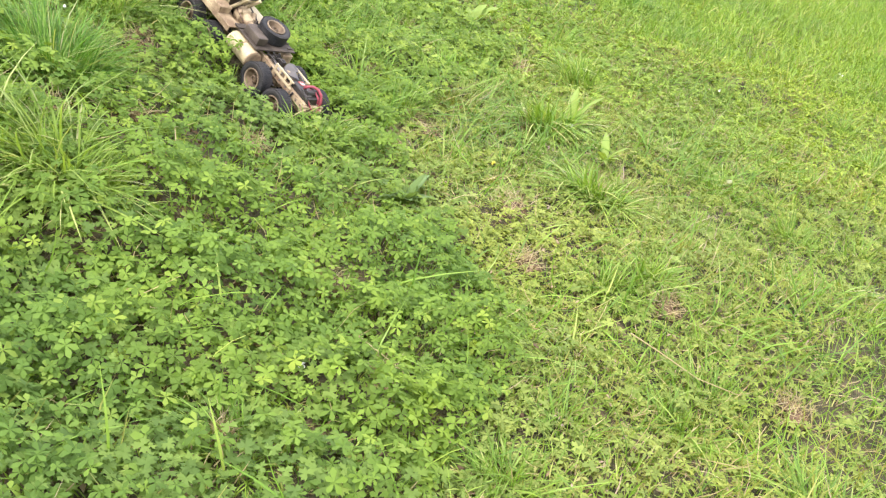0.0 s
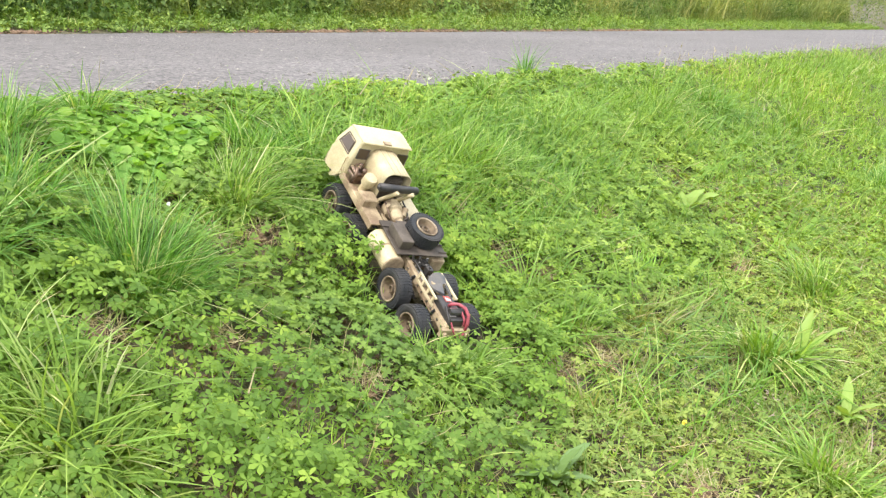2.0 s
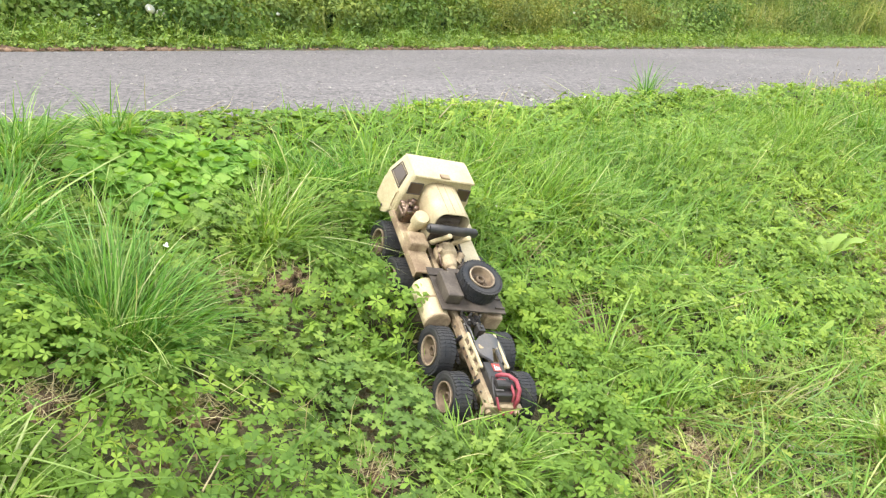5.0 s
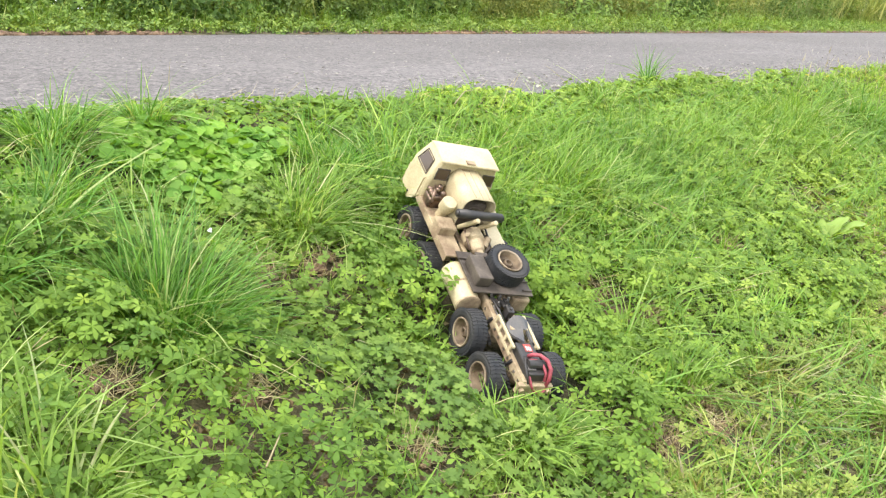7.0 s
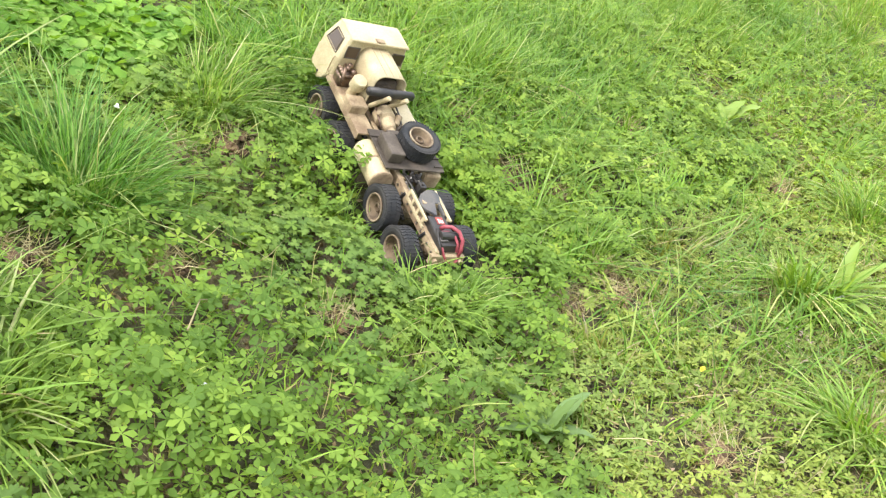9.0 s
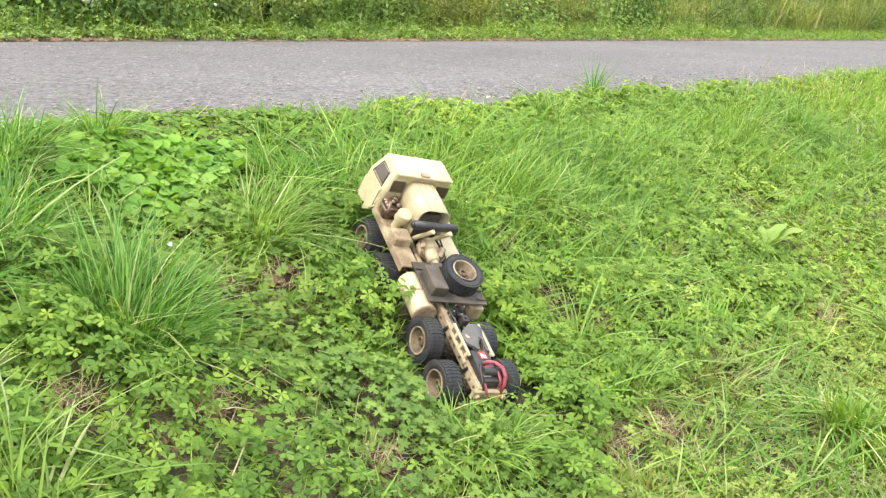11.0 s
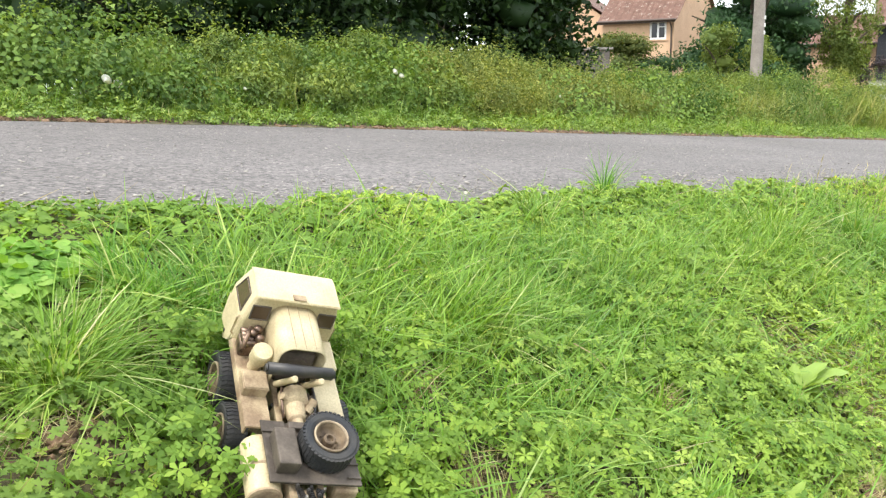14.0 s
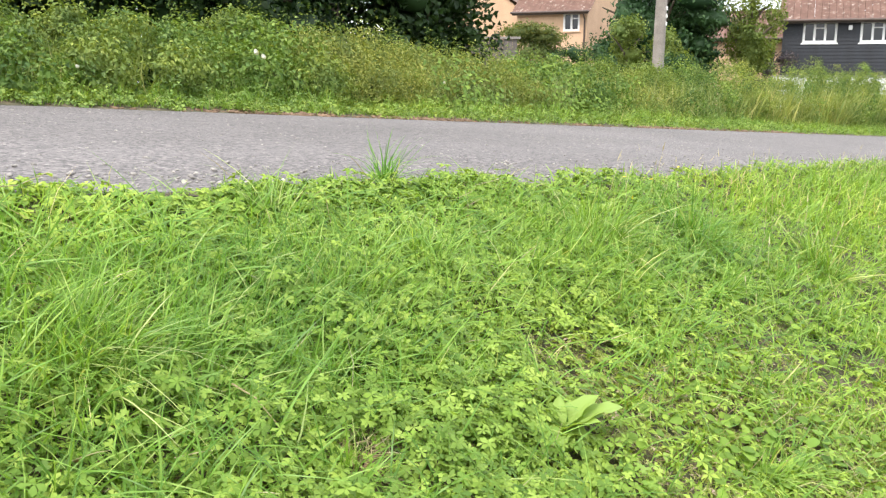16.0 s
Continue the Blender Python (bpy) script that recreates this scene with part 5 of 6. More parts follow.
def house(name, origin, yaw, width, depth, eave, rise, wall_mat, wins, label, boards=False, over=0.35):
    """Front wall along local x from 0 to width, facing -y."""
    h = group_thing(name, Matrix.Translation(origin) @ pose(0, 0, 0, 0, 0, yaw), label, "house", "houses beyond the lane")
    wt = 0.25
    # front wall with its openings cut through
    xs = sorted({0.0, width} | {v for w in wins for v in (w[0], w[0] + w[2])})
    zs = sorted({0.0, eave} | {v for w in wins for v in (w[1], w[1] + w[3])})
    bm = bmesh.new()
    for x0, x1 in zip(xs, xs[1:]):
        for z0, z1 in zip(zs, zs[1:]):
            cx, cz = (x0 + x1) / 2, (z0 + z1) / 2
            if not any(w[0] < cx < w[0] + w[2] and w[1] < cz < w[1] + w[3] for w in wins):
                box(bm, x0, x1, 0, wt, z0, z1)
    bmesh.ops.remove_doubles(bm, verts=bm.verts[:], dist=0.001)
    part("wall", bm, wall_mat, h)
    bm = bmesh.new()
    prism(bm, [(wt, 0), (wt, eave), (depth / 2, eave + rise), (depth, eave), (depth, 0)], 0, wt)
    side = part("wall", bm, wall_mat, h)
    side.matrix_basis = Matrix(((0, 1, 0, width - wt), (1, 0, 0, 0), (0, 0, 1, 0), (0, 0, 0, 1)))
    bm = bmesh.new()
    prism(bm, [(wt, 0), (wt, eave), (depth / 2, eave + rise), (depth, eave), (depth, 0)], 0, wt)
    side = part("wall", bm, wall_mat, h)
    side.matrix_basis = Matrix(((0, 1, 0, 0), (1, 0, 0, 0), (0, 0, 1, 0), (0, 0, 0, 1)))
    bm = bmesh.new()
    box(bm, wt, width - wt, depth - wt, depth, 0, eave)
    part("wall", bm, wall_mat, h)
    # roof in lapped courses of tiles
    slope = math.hypot(depth / 2, rise)
    ang = math.atan2(rise, depth / 2)
    roof = new("roof")
    roof.parent = h
    tagged(roof, "reddish brown tiled roof with pale lichen")
    for sgn in (0, 1):
        bm = bmesh.new()
        courses = int((slope + over) / 0.3)
        for k in range(courses):
            u0 = -over + k * 0.3
            x = -0.2
            while x < width + 0.2:
                box(bm, x, min(x + 0.29, width + 0.22), u0, u0 + 0.34, 0.0, 0.025, 0, Matrix.Translation((0, 0, 0.02)))
                x += 0.3
        pl = part("tiles", bm, M_TILE, roof)
        m = Matrix.Translation((0, 0, eave + 0.05)) @ Matrix.Rotation(ang, 4, "X")
        if sgn:
            m = Matrix.Translation((width, depth, eave + 0.05)) @ Matrix.Rotation(math.pi, 4, "Z") @ Matrix.Rotation(ang, 4, "X")
        pl.matrix_basis = m
        tagged(pl, kind="stuff")
    bm = bmesh.new()
    rod(bm, (-0.2, depth / 2, eave + rise + 0.07), (width + 0.2, depth / 2, eave + rise + 0.07), 0.11, seg=10)
    part("ridge", bm, M_TILE, roof)
    bm = bmesh.new()
    rod(bm, (-0.2, -over - 0.05, eave - 0.13), (width + 0.2, -over - 0.05, eave - 0.13), 0.06, seg=10)
    part("gutter", bm, M_GUTTER, h, "dark brown gutter")
    bm = bmesh.new()
    box(bm, -0.15, width + 0.15, -over + 0.02, -over + 0.05, eave - 0.25, eave - 0.06, 0.004)
    part("fascia", bm, M_GUTTER, h)
    bm = bmesh.new()
    tube(bm, [(width - 0.12, -over - 0.05, eave - 0.17), (width - 0.12, -0.06, eave - 0.5), (width - 0.12, -0.06, 0.1)], 0.045, 8)
    part("downpipe", bm, M_GUTTER, h)
    for w in wins:
        window_part(h, pose(w[0], 0.06, w[1], 0, 0, 0), w[2], w[3], w[4], "white-framed window with dark panes")
    if boards:
        zz = 0.02
        while zz < eave - 0.02:
            cuts = [(0.0, width)]
            for w in wins:
                if w[1] - 0.15 < zz < w[1] + w[3]:
                    cuts = [c for a, b2 in cuts for c in ((a, min(b2, w[0] - 0.02)), (max(a, w[0] + w[2] + 0.02), b2)) if c[1] - c[0] > 0.05]
            for a, b2 in cuts:
                bm = bmesh.new()
                prism(bm, [(-0.035, 0), (-0.012, 0.165), (-0.004, 0.165), (-0.004, 0)], 0, b2 - a)
                bd = part("board", bm, wall_mat, h)
                bd.matrix_basis = Matrix(((0, 1, 0, a), (1, 0, 0, 0), (0, 0, 1, zz), (0, 0, 0, 1)))
            zz += 0.155
    return h


GZ = EYE - 1.2
house("house", (-12.9, 51.5, GZ), -6.0, 3.9, 8.5, 5.1, 3.2, M_RENDER, [(2.6, 4.0, 0.9, 0.95, 2)], "tan rendered house with reddish brown tiled roof")
house("house", (0.55, 48.6, GZ), -1.5, 6.2, 8.0, 4.3, 2.8, M_DARKWOOD, [(0.85, 3.2, 1.45, 0.95, 3), (3.25, 3.2, 1.45, 0.95, 3)], "house clad in black boards with a tiled roof", True)
house("house", (-5.0, 52.5, GZ), -2.0, 5.7, 5.0, 3.7, 1.3, M_RENDER, [(0.6, 2.4, 0.9, 0.9, 2)], "low tan rendered house half hidden by trees")
house("house", (-14.3, 60.0, GZ), 90.0, 7.0, 8.0, 5.6, 2.6, M_RENDER, [(1.0, 3.9, 0.9, 0.9, 2)], "tan gabled house behind the dark trees")

bm = bmesh.new()
box(bm, 0.0, 0.16, -0.12, 0.0, 0.0, 0.2, 0.02)
lamp = tagged(part("wall_lamp", bm, M_WHITE), "small white lamp box fixed to black boards", "lamp")
lamp.matrix_basis = Matrix.Translation((0.55, 48.6, GZ)) @ pose(0, 0, 0, 0, 0, -1.5) @ pose(2.75, -0.045, 3.75, 0, 0, 0)

# pale garden wall before the dark house
bm = bmesh.new()
box(bm, 0.3, 5.2, 42.4, 42.6, EYE - 1.9, EYE + 0.40, 0.01)
gw = tagged(part("garden_wall", bm, M_WHITE), "low white-painted garden wall before the dark house", "wall")
bm = bmesh.new()
box(bm, 0.25, 5.25, 42.36, 42.64, EYE + 0.403, EYE + 0.47, 0.012)
part("coping", bm, M_STONE, gw)

# fence of grey panels with a pale top rail
fence = group_thing("garden_fence", Matrix.Translation((-9.6, 30.65, EYE - 1.0)) @ pose(0, 0, 0, 0, 0, 16), "weathered grey board garden fence with pale top rail", "fence")
for k in range(16):
    bm = bmesh.new()
    box(bm, k * 0.15, k * 0.15 + 0.143, -0.01, 0.012 + 0.004 * (k % 2), 0, 2.4, 0.003)
    part("board", bm, M_FENCE, fence)
for k in range(2):
    bm = bmesh.new()
    box(bm, k * 2.3, k * 2.3 + 0.1, 0.02, 0.12, 0, 2.42, 0.006)
    part("post", bm, M_FENCE, fence)
bm = bmesh.new()
box(bm, -0.06, 2.5, -0.06, 0.07, 2.41, 2.48, 0.006)
part("rail", bm, M_STONE, fence, "pale top rail")

# ---- the model truck ----
M_TAN = surface("tan_plastic", (0.55, 0.465, 0.29), (0.43, 0.345, 0.2), 11.0, 0.5, 0, 260, 0.0004, 0.15, 0.34, 0.56)
M_TANDIRT = surface("muddy_tan_plastic", (0.48, 0.38, 0.235), (0.22, 0.15, 0.09), 18.0, 0.75, 0, 260, 0.0006, 0.3, 0.38, 0.62)
M_RUBBER = surface("black_rubber", (0.018, 0.02, 0.024), (0.04, 0.038, 0.036), 20.0, 0.75, 0, 300, 0.0008, 0.3)
M_RIM = surface("muddy_rim", (0.24, 0.175, 0.105), (0.1, 0.07, 0.045), 28.0, 0.7, 0, 200, 0.0006, 0.3)
M_BEAD = surface("dusty_bead_ring", (0.38, 0.3, 0.2), (0.18, 0.13, 0.08), 26.0, 0.7, 0, 200, 0.0006, 0.3)
M_BROWN = surface("mud_brown_plate", (0.125, 0.1, 0.078), (0.06, 0.047, 0.036), 20.0, 0.7, 0, 200, 0.0006, 0.3)
M_BLACK = surface("black_plastic", (0.02, 0.02, 0.023), (0.045, 0.04, 0.036), 25.0, 0.45, 0, 300, 0.0004, 0.2)
M_GREY = surface("dusty_grey_plastic", (0.07, 0.073, 0.088), (0.125, 0.115, 0.105), 14.0, 0.6, 0, 200, 0.0005, 0.2)
M_BRONZE = surface("muddy_bronze", (0.3, 0.2, 0.14), (0.09, 0.06, 0.045), 40.0, 0.32, 0.6, 200, 0.0006, 0.3)
M_STEEL = surface("steel", (0.5, 0.48, 0.45), (0.3, 0.27, 0.23), 30.0, 0.35, 0.9, 200, 0.0004, 0.2)
M_RED = surface("red_wire", (0.42, 0.085, 0.11), (0.28, 0.05, 0.065), 30.0, 0.45)
M_REDLABEL = surface("red_label", (0.42, 0.07, 0.05), (0.25, 0.05, 0.04), 30.0, 0.4)
M_SMOKED, nd, ln, b = mat("smoked_window")
b.inputs["Base Color"].default_value = (0.075, 0.05, 0.032, 1)
b.inputs["Roughness"].default_value = 0.12

truck = group_thing("model_truck", TRUCK, "tan eight-wheeled model military truck climbing the bank", "model truck")
AX = (0.255, 0.128, -0.128, -0.255)
WR, WW = 0.057, 0.042


def tyre_bm():
    bm = bmesh.new()
    h = WW / 2
    lathe(bm, [(0.033, -h * 0.75), (0.042, -h * 0.98), (0.050, -h), (0.0552, -h * 0.82), (0.0552, h * 0.82), (0.050, h), (0.042, h * 0.98), (0.033, h * 0.75), (0.031, 0), (0.033, -h * 0.75)], 36, None, False)
    for k in range(40):
        for row, (y0, y1, sh) in enumerate([(-h * 1.0, -h * 0.36, 0), (-h * 0.3, h * 0.3, 0.5), (h * 0.36, h * 1.0, 0)]):
            a = (k + sh) * 2 * math.pi / 40
            m = Matrix.Rotation(a, 4, "Z") @ Matrix.Translation((0.0555, 0, 0)) @ Matrix.Rotation(0.35 * (row - 1), 4, "X")
            box(bm, -0.003, 0.0007, -0.0032, 0.0032, y0, y1, 0, m)
    return bm


def rim_bm():
    bm = bmesh.new()
    h = WW / 2
    lathe(bm, [(0.0, h * 0.0), (0.008, h * 0.0), (0.012, -h * 0.05), (0.024, -h * 0.12), (0.0285, h * 0.3), (0.031, h * 0.9), (0.0345, h * 0.95), (0.0345, h * 0.7), (0.031, -h * 0.6), (0.0, -h * 0.6)], 28)
    return bm


def hub_bm():
    bm = bmesh.new()
    h = WW / 2
    lathe(bm, [(0.0, -h * 0.1), (0.0125, -h * 0.1), (0.012, h * 0.5), (0.0095, h * 0.62), (0.0075, h * 0.6), (0.007, h * 0.2), (0.0, h * 0.18)], 16)
    for k in range(8):
        a = k * math.pi / 4
        rod(bm, (0.017 * math.cos(a), 0.017 * math.sin(a), -h * 0.12), (0.017 * math.cos(a), 0.017 * math.sin(a), h * 0.14), 0.0016, seg=6)
    return bm


def bead_bm():
    h = WW / 2
    return lathe(bmesh.new(), [(0.0305, h * 0.9), (0.0318, h * 1.03), (0.0345, h * 1.03), (0.0352, h * 0.88), (0.0305, h * 0.85), (0.0305, h * 0.9)], 28, None, False)


TYRE = part("tyre", tyre_bm(), M_RUBBER)
RIM = part("rim", rim_bm(), M_RIM, None, "", True)
HUB = part("hub", hub_bm(), M_RIM)
BEAD = part("bead_ring", bead_bm(), M_BEAD, None, "", True)
WHEEL_MESH = (TYRE.data, RIM.data, HUB.data, BEAD.data)
for o in (TYRE, RIM, HUB, BEAD):
    bpy.data.objects.remove(o)


def wheel(m, name="wheel", label=""):
    w = new(name)
    w.parent = truck
    w.matrix_basis = m
    tagged(w, label)
    for nm, me in zip(("tyre", "rim", "hub", "bead_ring"), WHEEL_MESH):
        o = new(nm, me)
        o.parent = w
    return w


for k, x in enumerate(AX):
    for side in (1, -1):
        dz = (0.004, -0.003, 0.003, -0.004)[k] * side - (0.026 if k < 2 and side == 1 else 0.0)
        wheel(pose(x, side * ((0.116 if k < 2 else 0.101) - WW / 2), WR + dz, -90 * side, 0, 0) @ pose(0, 0, 0, 0, 0, k * 37), "wheel")
wheel(pose(0.008, -0.035, 0.157, 0, -6, 0) @ Matrix.Scale(0.94, 4), "spare_wheel", "spare wheel lying flat on a plate")


def tp(name, material, bm, label="", parent=None, smooth=False):
    return part(name, bm, material, parent or truck, label, smooth)


# cab: lower body, leaning upper body, roof
def cab_shell():
    bm = bmesh.new()

    def ring(z, x0, x1, y, c):
        return [bm.verts.new(p) for p in ((x0, -y + c, z), (x0 + c, -y, z), (x1 - c, -y, z), (x1, -y + c, z), (x1, y - c, z), (x1 - c, y, z), (x0 + c, y, z), (x0, y - c, z))]
    R = [ring(0.112, 0.285, 0.398, 0.094, 0.006), ring(0.135, 0.283, 0.402, 0.096, 0.006), ring(0.172, 0.283, 0.398, 0.096, 0.006), ring(0.228, 0.286, 0.378, 0.085, 0.006), ring(0.234, 0.288, 0.37, 0.081, 0.007)]
    for p, q in zip(R, R[1:]):
        for k in range(8):
            bm.faces.new((p[k], p[(k + 1) % 8], q[(k + 1) % 8], q[k]))
    bm.faces.new(R[0][::-1])
    bm.faces.new(R[-1])
    bmesh.ops.recalc_face_normals(bm, faces=bm.faces[:])
    bmesh.ops.bevel(bm, geom=[e for e in bm.edges if e.calc_face_angle(0) > 0.3], offset=0.0014, segments=2, affect="EDGES")
    return bm


tp("cab_body", M_TAN, cab_shell(), "pale tan angular cab")
for side in (1, -1):
    bm = bmesh.new()
    prism(bm, [(0.40, 0.14), (0.398, 0.085), (0.385, 0.068), (0.345, 0.064), (0.318, 0.085), (0.296, 0.112), (0.296, 0.14)], 0, 0.012)
    bmesh.ops.bevel(bm, geom=bm.edges[:], offset=0.0012, segments=1, affect="EDGES")
    o = tp("cab_skirt", M_TAN, bm)
    o.location.y = 0.0845 if side == 1 else -0.0965
    # door with its seam, window and handle
    door = tp("door", M_TAN, prism(bmesh.new(), [(0.305, 0.105), (0.318, 0.09), (0.386, 0.09), (0.386, 0.166), (0.305, 0.166)], -0.0015, 0.0015))
    door.location.y = side * 0.0968
    bm = bmesh.new()
    prism(bm, [(0.312, 0.0), (0.372, 0.0), (0.358, 0.036), (0.316, 0.036)], -0.001, 0.001)
    o = tp("side_window", M_SMOKED, bm, "dark cab window")
    o.matrix_basis = Matrix.Translation((0, side * 0.0955, 0.178)) @ Matrix.Rotation(side * math.atan2(0.011, 0.056), 4, "X")
    bm = bmesh.new()
    for a, c in (((0.308, 0, -0.004), (0.377, 0, -0.004)), ((0.377, 0, -0.004), (0.361, 0, 0.040)), ((0.361, 0, 0.040), (0.313, 0, 0.040)), ((0.313, 0, 0.040), (0.308, 0, -0.004))):
        rod(bm, a, c, 0.0016, seg=6)
    o = tp("window_trim", M_BROWN, bm)
    o.matrix_basis = Matrix.Translation((0, side * 0.0955, 0.178)) @ Matrix.Rotation(side * math.atan2(0.011, 0.056), 4, "X")
    bm = bmesh.new()
    tube(bm, [(0.300, side * 0.096, 0.12), (0.299, side * 0.102, 0.125), (0.299, side * 0.102, 0.165), (0.300, side * 0.096, 0.17)], 0.0016, 6)
    tp("grab_handle", M_TANDIRT, bm)
    bm = bmesh.new()
    rod(bm, (0.350, side * 0.096, 0.082), (0.350, side * 0.0982, 0.082), 0.0035, seg=12)
    tp("bolt", M_BLACK, bm)
    # rear windows
    bm = bmesh.new()
    box(bm, -0.0012, 0.0012, -0.016, 0.016, -0.0145, 0.0145, 0.0008)
    o = tp("rear_window", M_SMOKED, bm, "smoked rear window")
    o.matrix_basis = Matrix.Translation((0.2832, side * 0.067, 0.197)) @ Matrix.Rotation(radians(4), 4, "Y")
    bm = bmesh.new()
    for a, c in (((0, -0.0175, -0.016), (0, 0.0175, -0.016)), ((0, 0.0175, -0.016), (0, 0.0175, 0.016)), ((0, 0.0175, 0.016), (0, -0.0175, 0.016)), ((0, -0.0175, 0.016), (0, -0.0175, -0.016))):
        rod(bm, a, c, 0.0018, seg=6)
    o = tp("window_trim", M_BROWN, bm)
    o.matrix_basis = Matrix.Translation((0.2828, side * 0.067, 0.197)) @ Matrix.Rotation(radians(4), 4, "Y")
    # front glass
    bm = bmesh.new()
    box(bm, -0.001, 0.001, -0.036, 0.036, -0.02, 0.02, 0.0008)
    o = tp("windscreen", M_SMOKED, bm)
    o.matrix_basis = Matrix.Translation((0.3868, side * 0.041, 0.199)) @ Matrix.Rotation(radians(-25.7), 4, "Y")
bm = bmesh.new()
box(bm, 0.283, 0.298, -0.013, 0.013, 0.2392, 0.2425, 0.001)
tp("roof_hatch", M_TANDIRT, bm, "small brown hatch on the cab roof")
bm = bmesh.new()
box(bm, 0.39, 0.412, -0.091, 0.091, 0.07, 0.11, 0.004)
tp("bumper", M_TANDIRT, bm)


bm = bmesh.new()
prism(bm, [(0.279, 0.2345), (0.281, 0.2385), (0.352, 0.2395), (0.372, 0.2365), (0.371, 0.2345)], -0.085, 0.085)
bmesh.ops.bevel(bm, geom=bm.edges[:], offset=0.0012, segments=2, affect="EDGES")
tp("roof_plate", M_TAN, bm)



# engine cover: arched shell open to the rear
def arch(x0, x1, half, zt, zb, r, th):
    bm = bmesh.new()

    def outline(hw, top, rad):
        pts = [(-hw, zb)]
        for k in range(7):
            a = math.pi - k * math.pi / 12
            pts.append((-hw + rad + rad * math.cos(a), top - rad + rad * math.sin(a)))
        return pts + [(-y, z) for y, z in pts[::-1]]
    o, i = outline(half, zt, r), outline(half - th, zt - th, r - th)
    rings = [[bm.verts.new((x, y, z)) for y, z in p] for x, p in ((x0, i), (x0, o), (x1, o), (x1, i))]
    for p, q in zip(rings, rings[1:]):
        for k in range(len(p) - 1):
            bm.faces.new((p[k], p[k + 1], q[k + 1], q[k]))
    p, q = rings[3], rings[0]
    for k in range(len(p) - 1):
        bm.faces.new((p[k], p[k + 1], q[k + 1], q[k]))
    bmesh.ops.recalc_face_normals(bm, faces=bm.faces[:])
    return bm


cover = tp("engine_cover", M_TAN, arch(0.168, 0.292, 0.046, 0.222, 0.128, 0.026, 0.003), "rounded tan engine cover open at the back", None, True)
for y in (-0.02, 0.0, 0.02):
    bm = bmesh.new()
    box(bm, 0.172, 0.284, y - 0.0006, y + 0.0006, 0.2215, 0.2227, 0.0002)
    tp("rib", M_TANDIRT, bm, "", cover)
bm = bmesh.new()
box(bm, 0.185, 0.28, -0.035, 0.035, 0.115, 0.195, 0.008)
rod(bm, (0.178, 0.0, 0.165), (0.19, 0.0, 0.165), 0.022, seg=16)
tp("engine", M_BROWN, bm, "dark engine block under the cover")
# muffler across the back of the cover, on two struts
bm = bmesh.new()
rod(bm, (0.142, -0.056, 0.192), (0.142, 0.07, 0.192), 0.0115, seg=18)
rod(bm, (0.142, -0.060, 0.192), (0.142, -0.056, 0.192), 0.008, seg=14)
rod(bm, (0.142, 0.070, 0.192), (0.142, 0.074, 0.192), 0.008, seg=14)
tp("muffler", M_BLACK, bm, "black cylindrical muffler", None, True)
for y in (-0.03, 0.022):
    bm = bmesh.new()
    rod(bm, (0.118, y, 0.194), (0.162, y + 0.01, 0.132), 0.0062, seg=12)
    rod(bm, (0.118, y, 0.194), (0.1165, y, 0.196), 0.0066, 0.0045, seg=12)
    tp("strut", M_TAN, bm)
# air filter, fuel box, exhaust box
bm = bmesh.new()
lathe(bm, [(0.0, 0), (0.013, 0), (0.013, 0.026), (0.0195, 0.032), (0.020, 0.056), (0.018, 0.060), (0.0, 0.061)], 24, Matrix.Translation((0.212, 0.066, 0.122)) @ Matrix.Rotation(radians(-14), 4, "Y"))
tp("air_filter", M_TAN, bm, "tan air filter canister", None, False)
bm = bmesh.new()
box(bm, 0.135, 0.18, 0.052, 0.099, 0.118, 0.146, 0.003)
prism(bm, [(0.18, 0.119), (0.18, 0.144), (0.198, 0.119)], 0.054, 0.097)
box(bm, 0.134, 0.181, 0.051, 0.1, 0.1405, 0.1425, 0.0004)
tp("tool_box", M_TANDIRT, bm)
bm = bmesh.new()
box(bm, 0.238, 0.278, 0.056, 0.096, 0.118, 0.15, 0.006)
for k in range(4):
    rod(bm, (0.24 + 0.011 * k, 0.056, 0.153), (0.24 + 0.011 * k, 0.094, 0.156), 0.0062, seg=12)
for k in range(3):
    bmesh.ops.create_uvsphere(bm, u_segments=12, v_segments=8, radius=0.009, matrix=Matrix.Translation((0.246 + 0.013 * k, 0.062 + 0.012 * (k % 2), 0.164)))
tube(bm, [(0.236, 0.09, 0.13), (0.23, 0.094, 0.15), (0.245, 0.088, 0.166), (0.27, 0.078, 0.168)], 0.0045, 8)
tp("cooler", M_BRONZE, bm, "muddy bronze cooler with pipes", None, True)
# decks over the front wheels
for side in (1, -1):
    bm = bmesh.new()
    y0, y1 = (0.05, 0.1) if side == 1 else (-0.1, -0.05)
    box(bm, 0.062, 0.286, y0, y1, 0.117, 0.122, 0.0012)
    box(bm, 0.062, 0.286, (y1 - 0.004) if side == 1 else y0, y1 if side == 1 else (y0 + 0.004), 0.102, 0.1175, 0.001)
    prism(bm, [(0.286, 0.119), (0.296, 0.105), (0.286, 0.103)], y0, y1)
    tp("fender", M_TANDIRT if side == 1 else M_TAN, bm)
bm = bmesh.new()
box(bm, 0.20, 0.28, -0.096, -0.056, 0.122, 0.15, 0.005)
tp("step_box", M_TAN, bm)
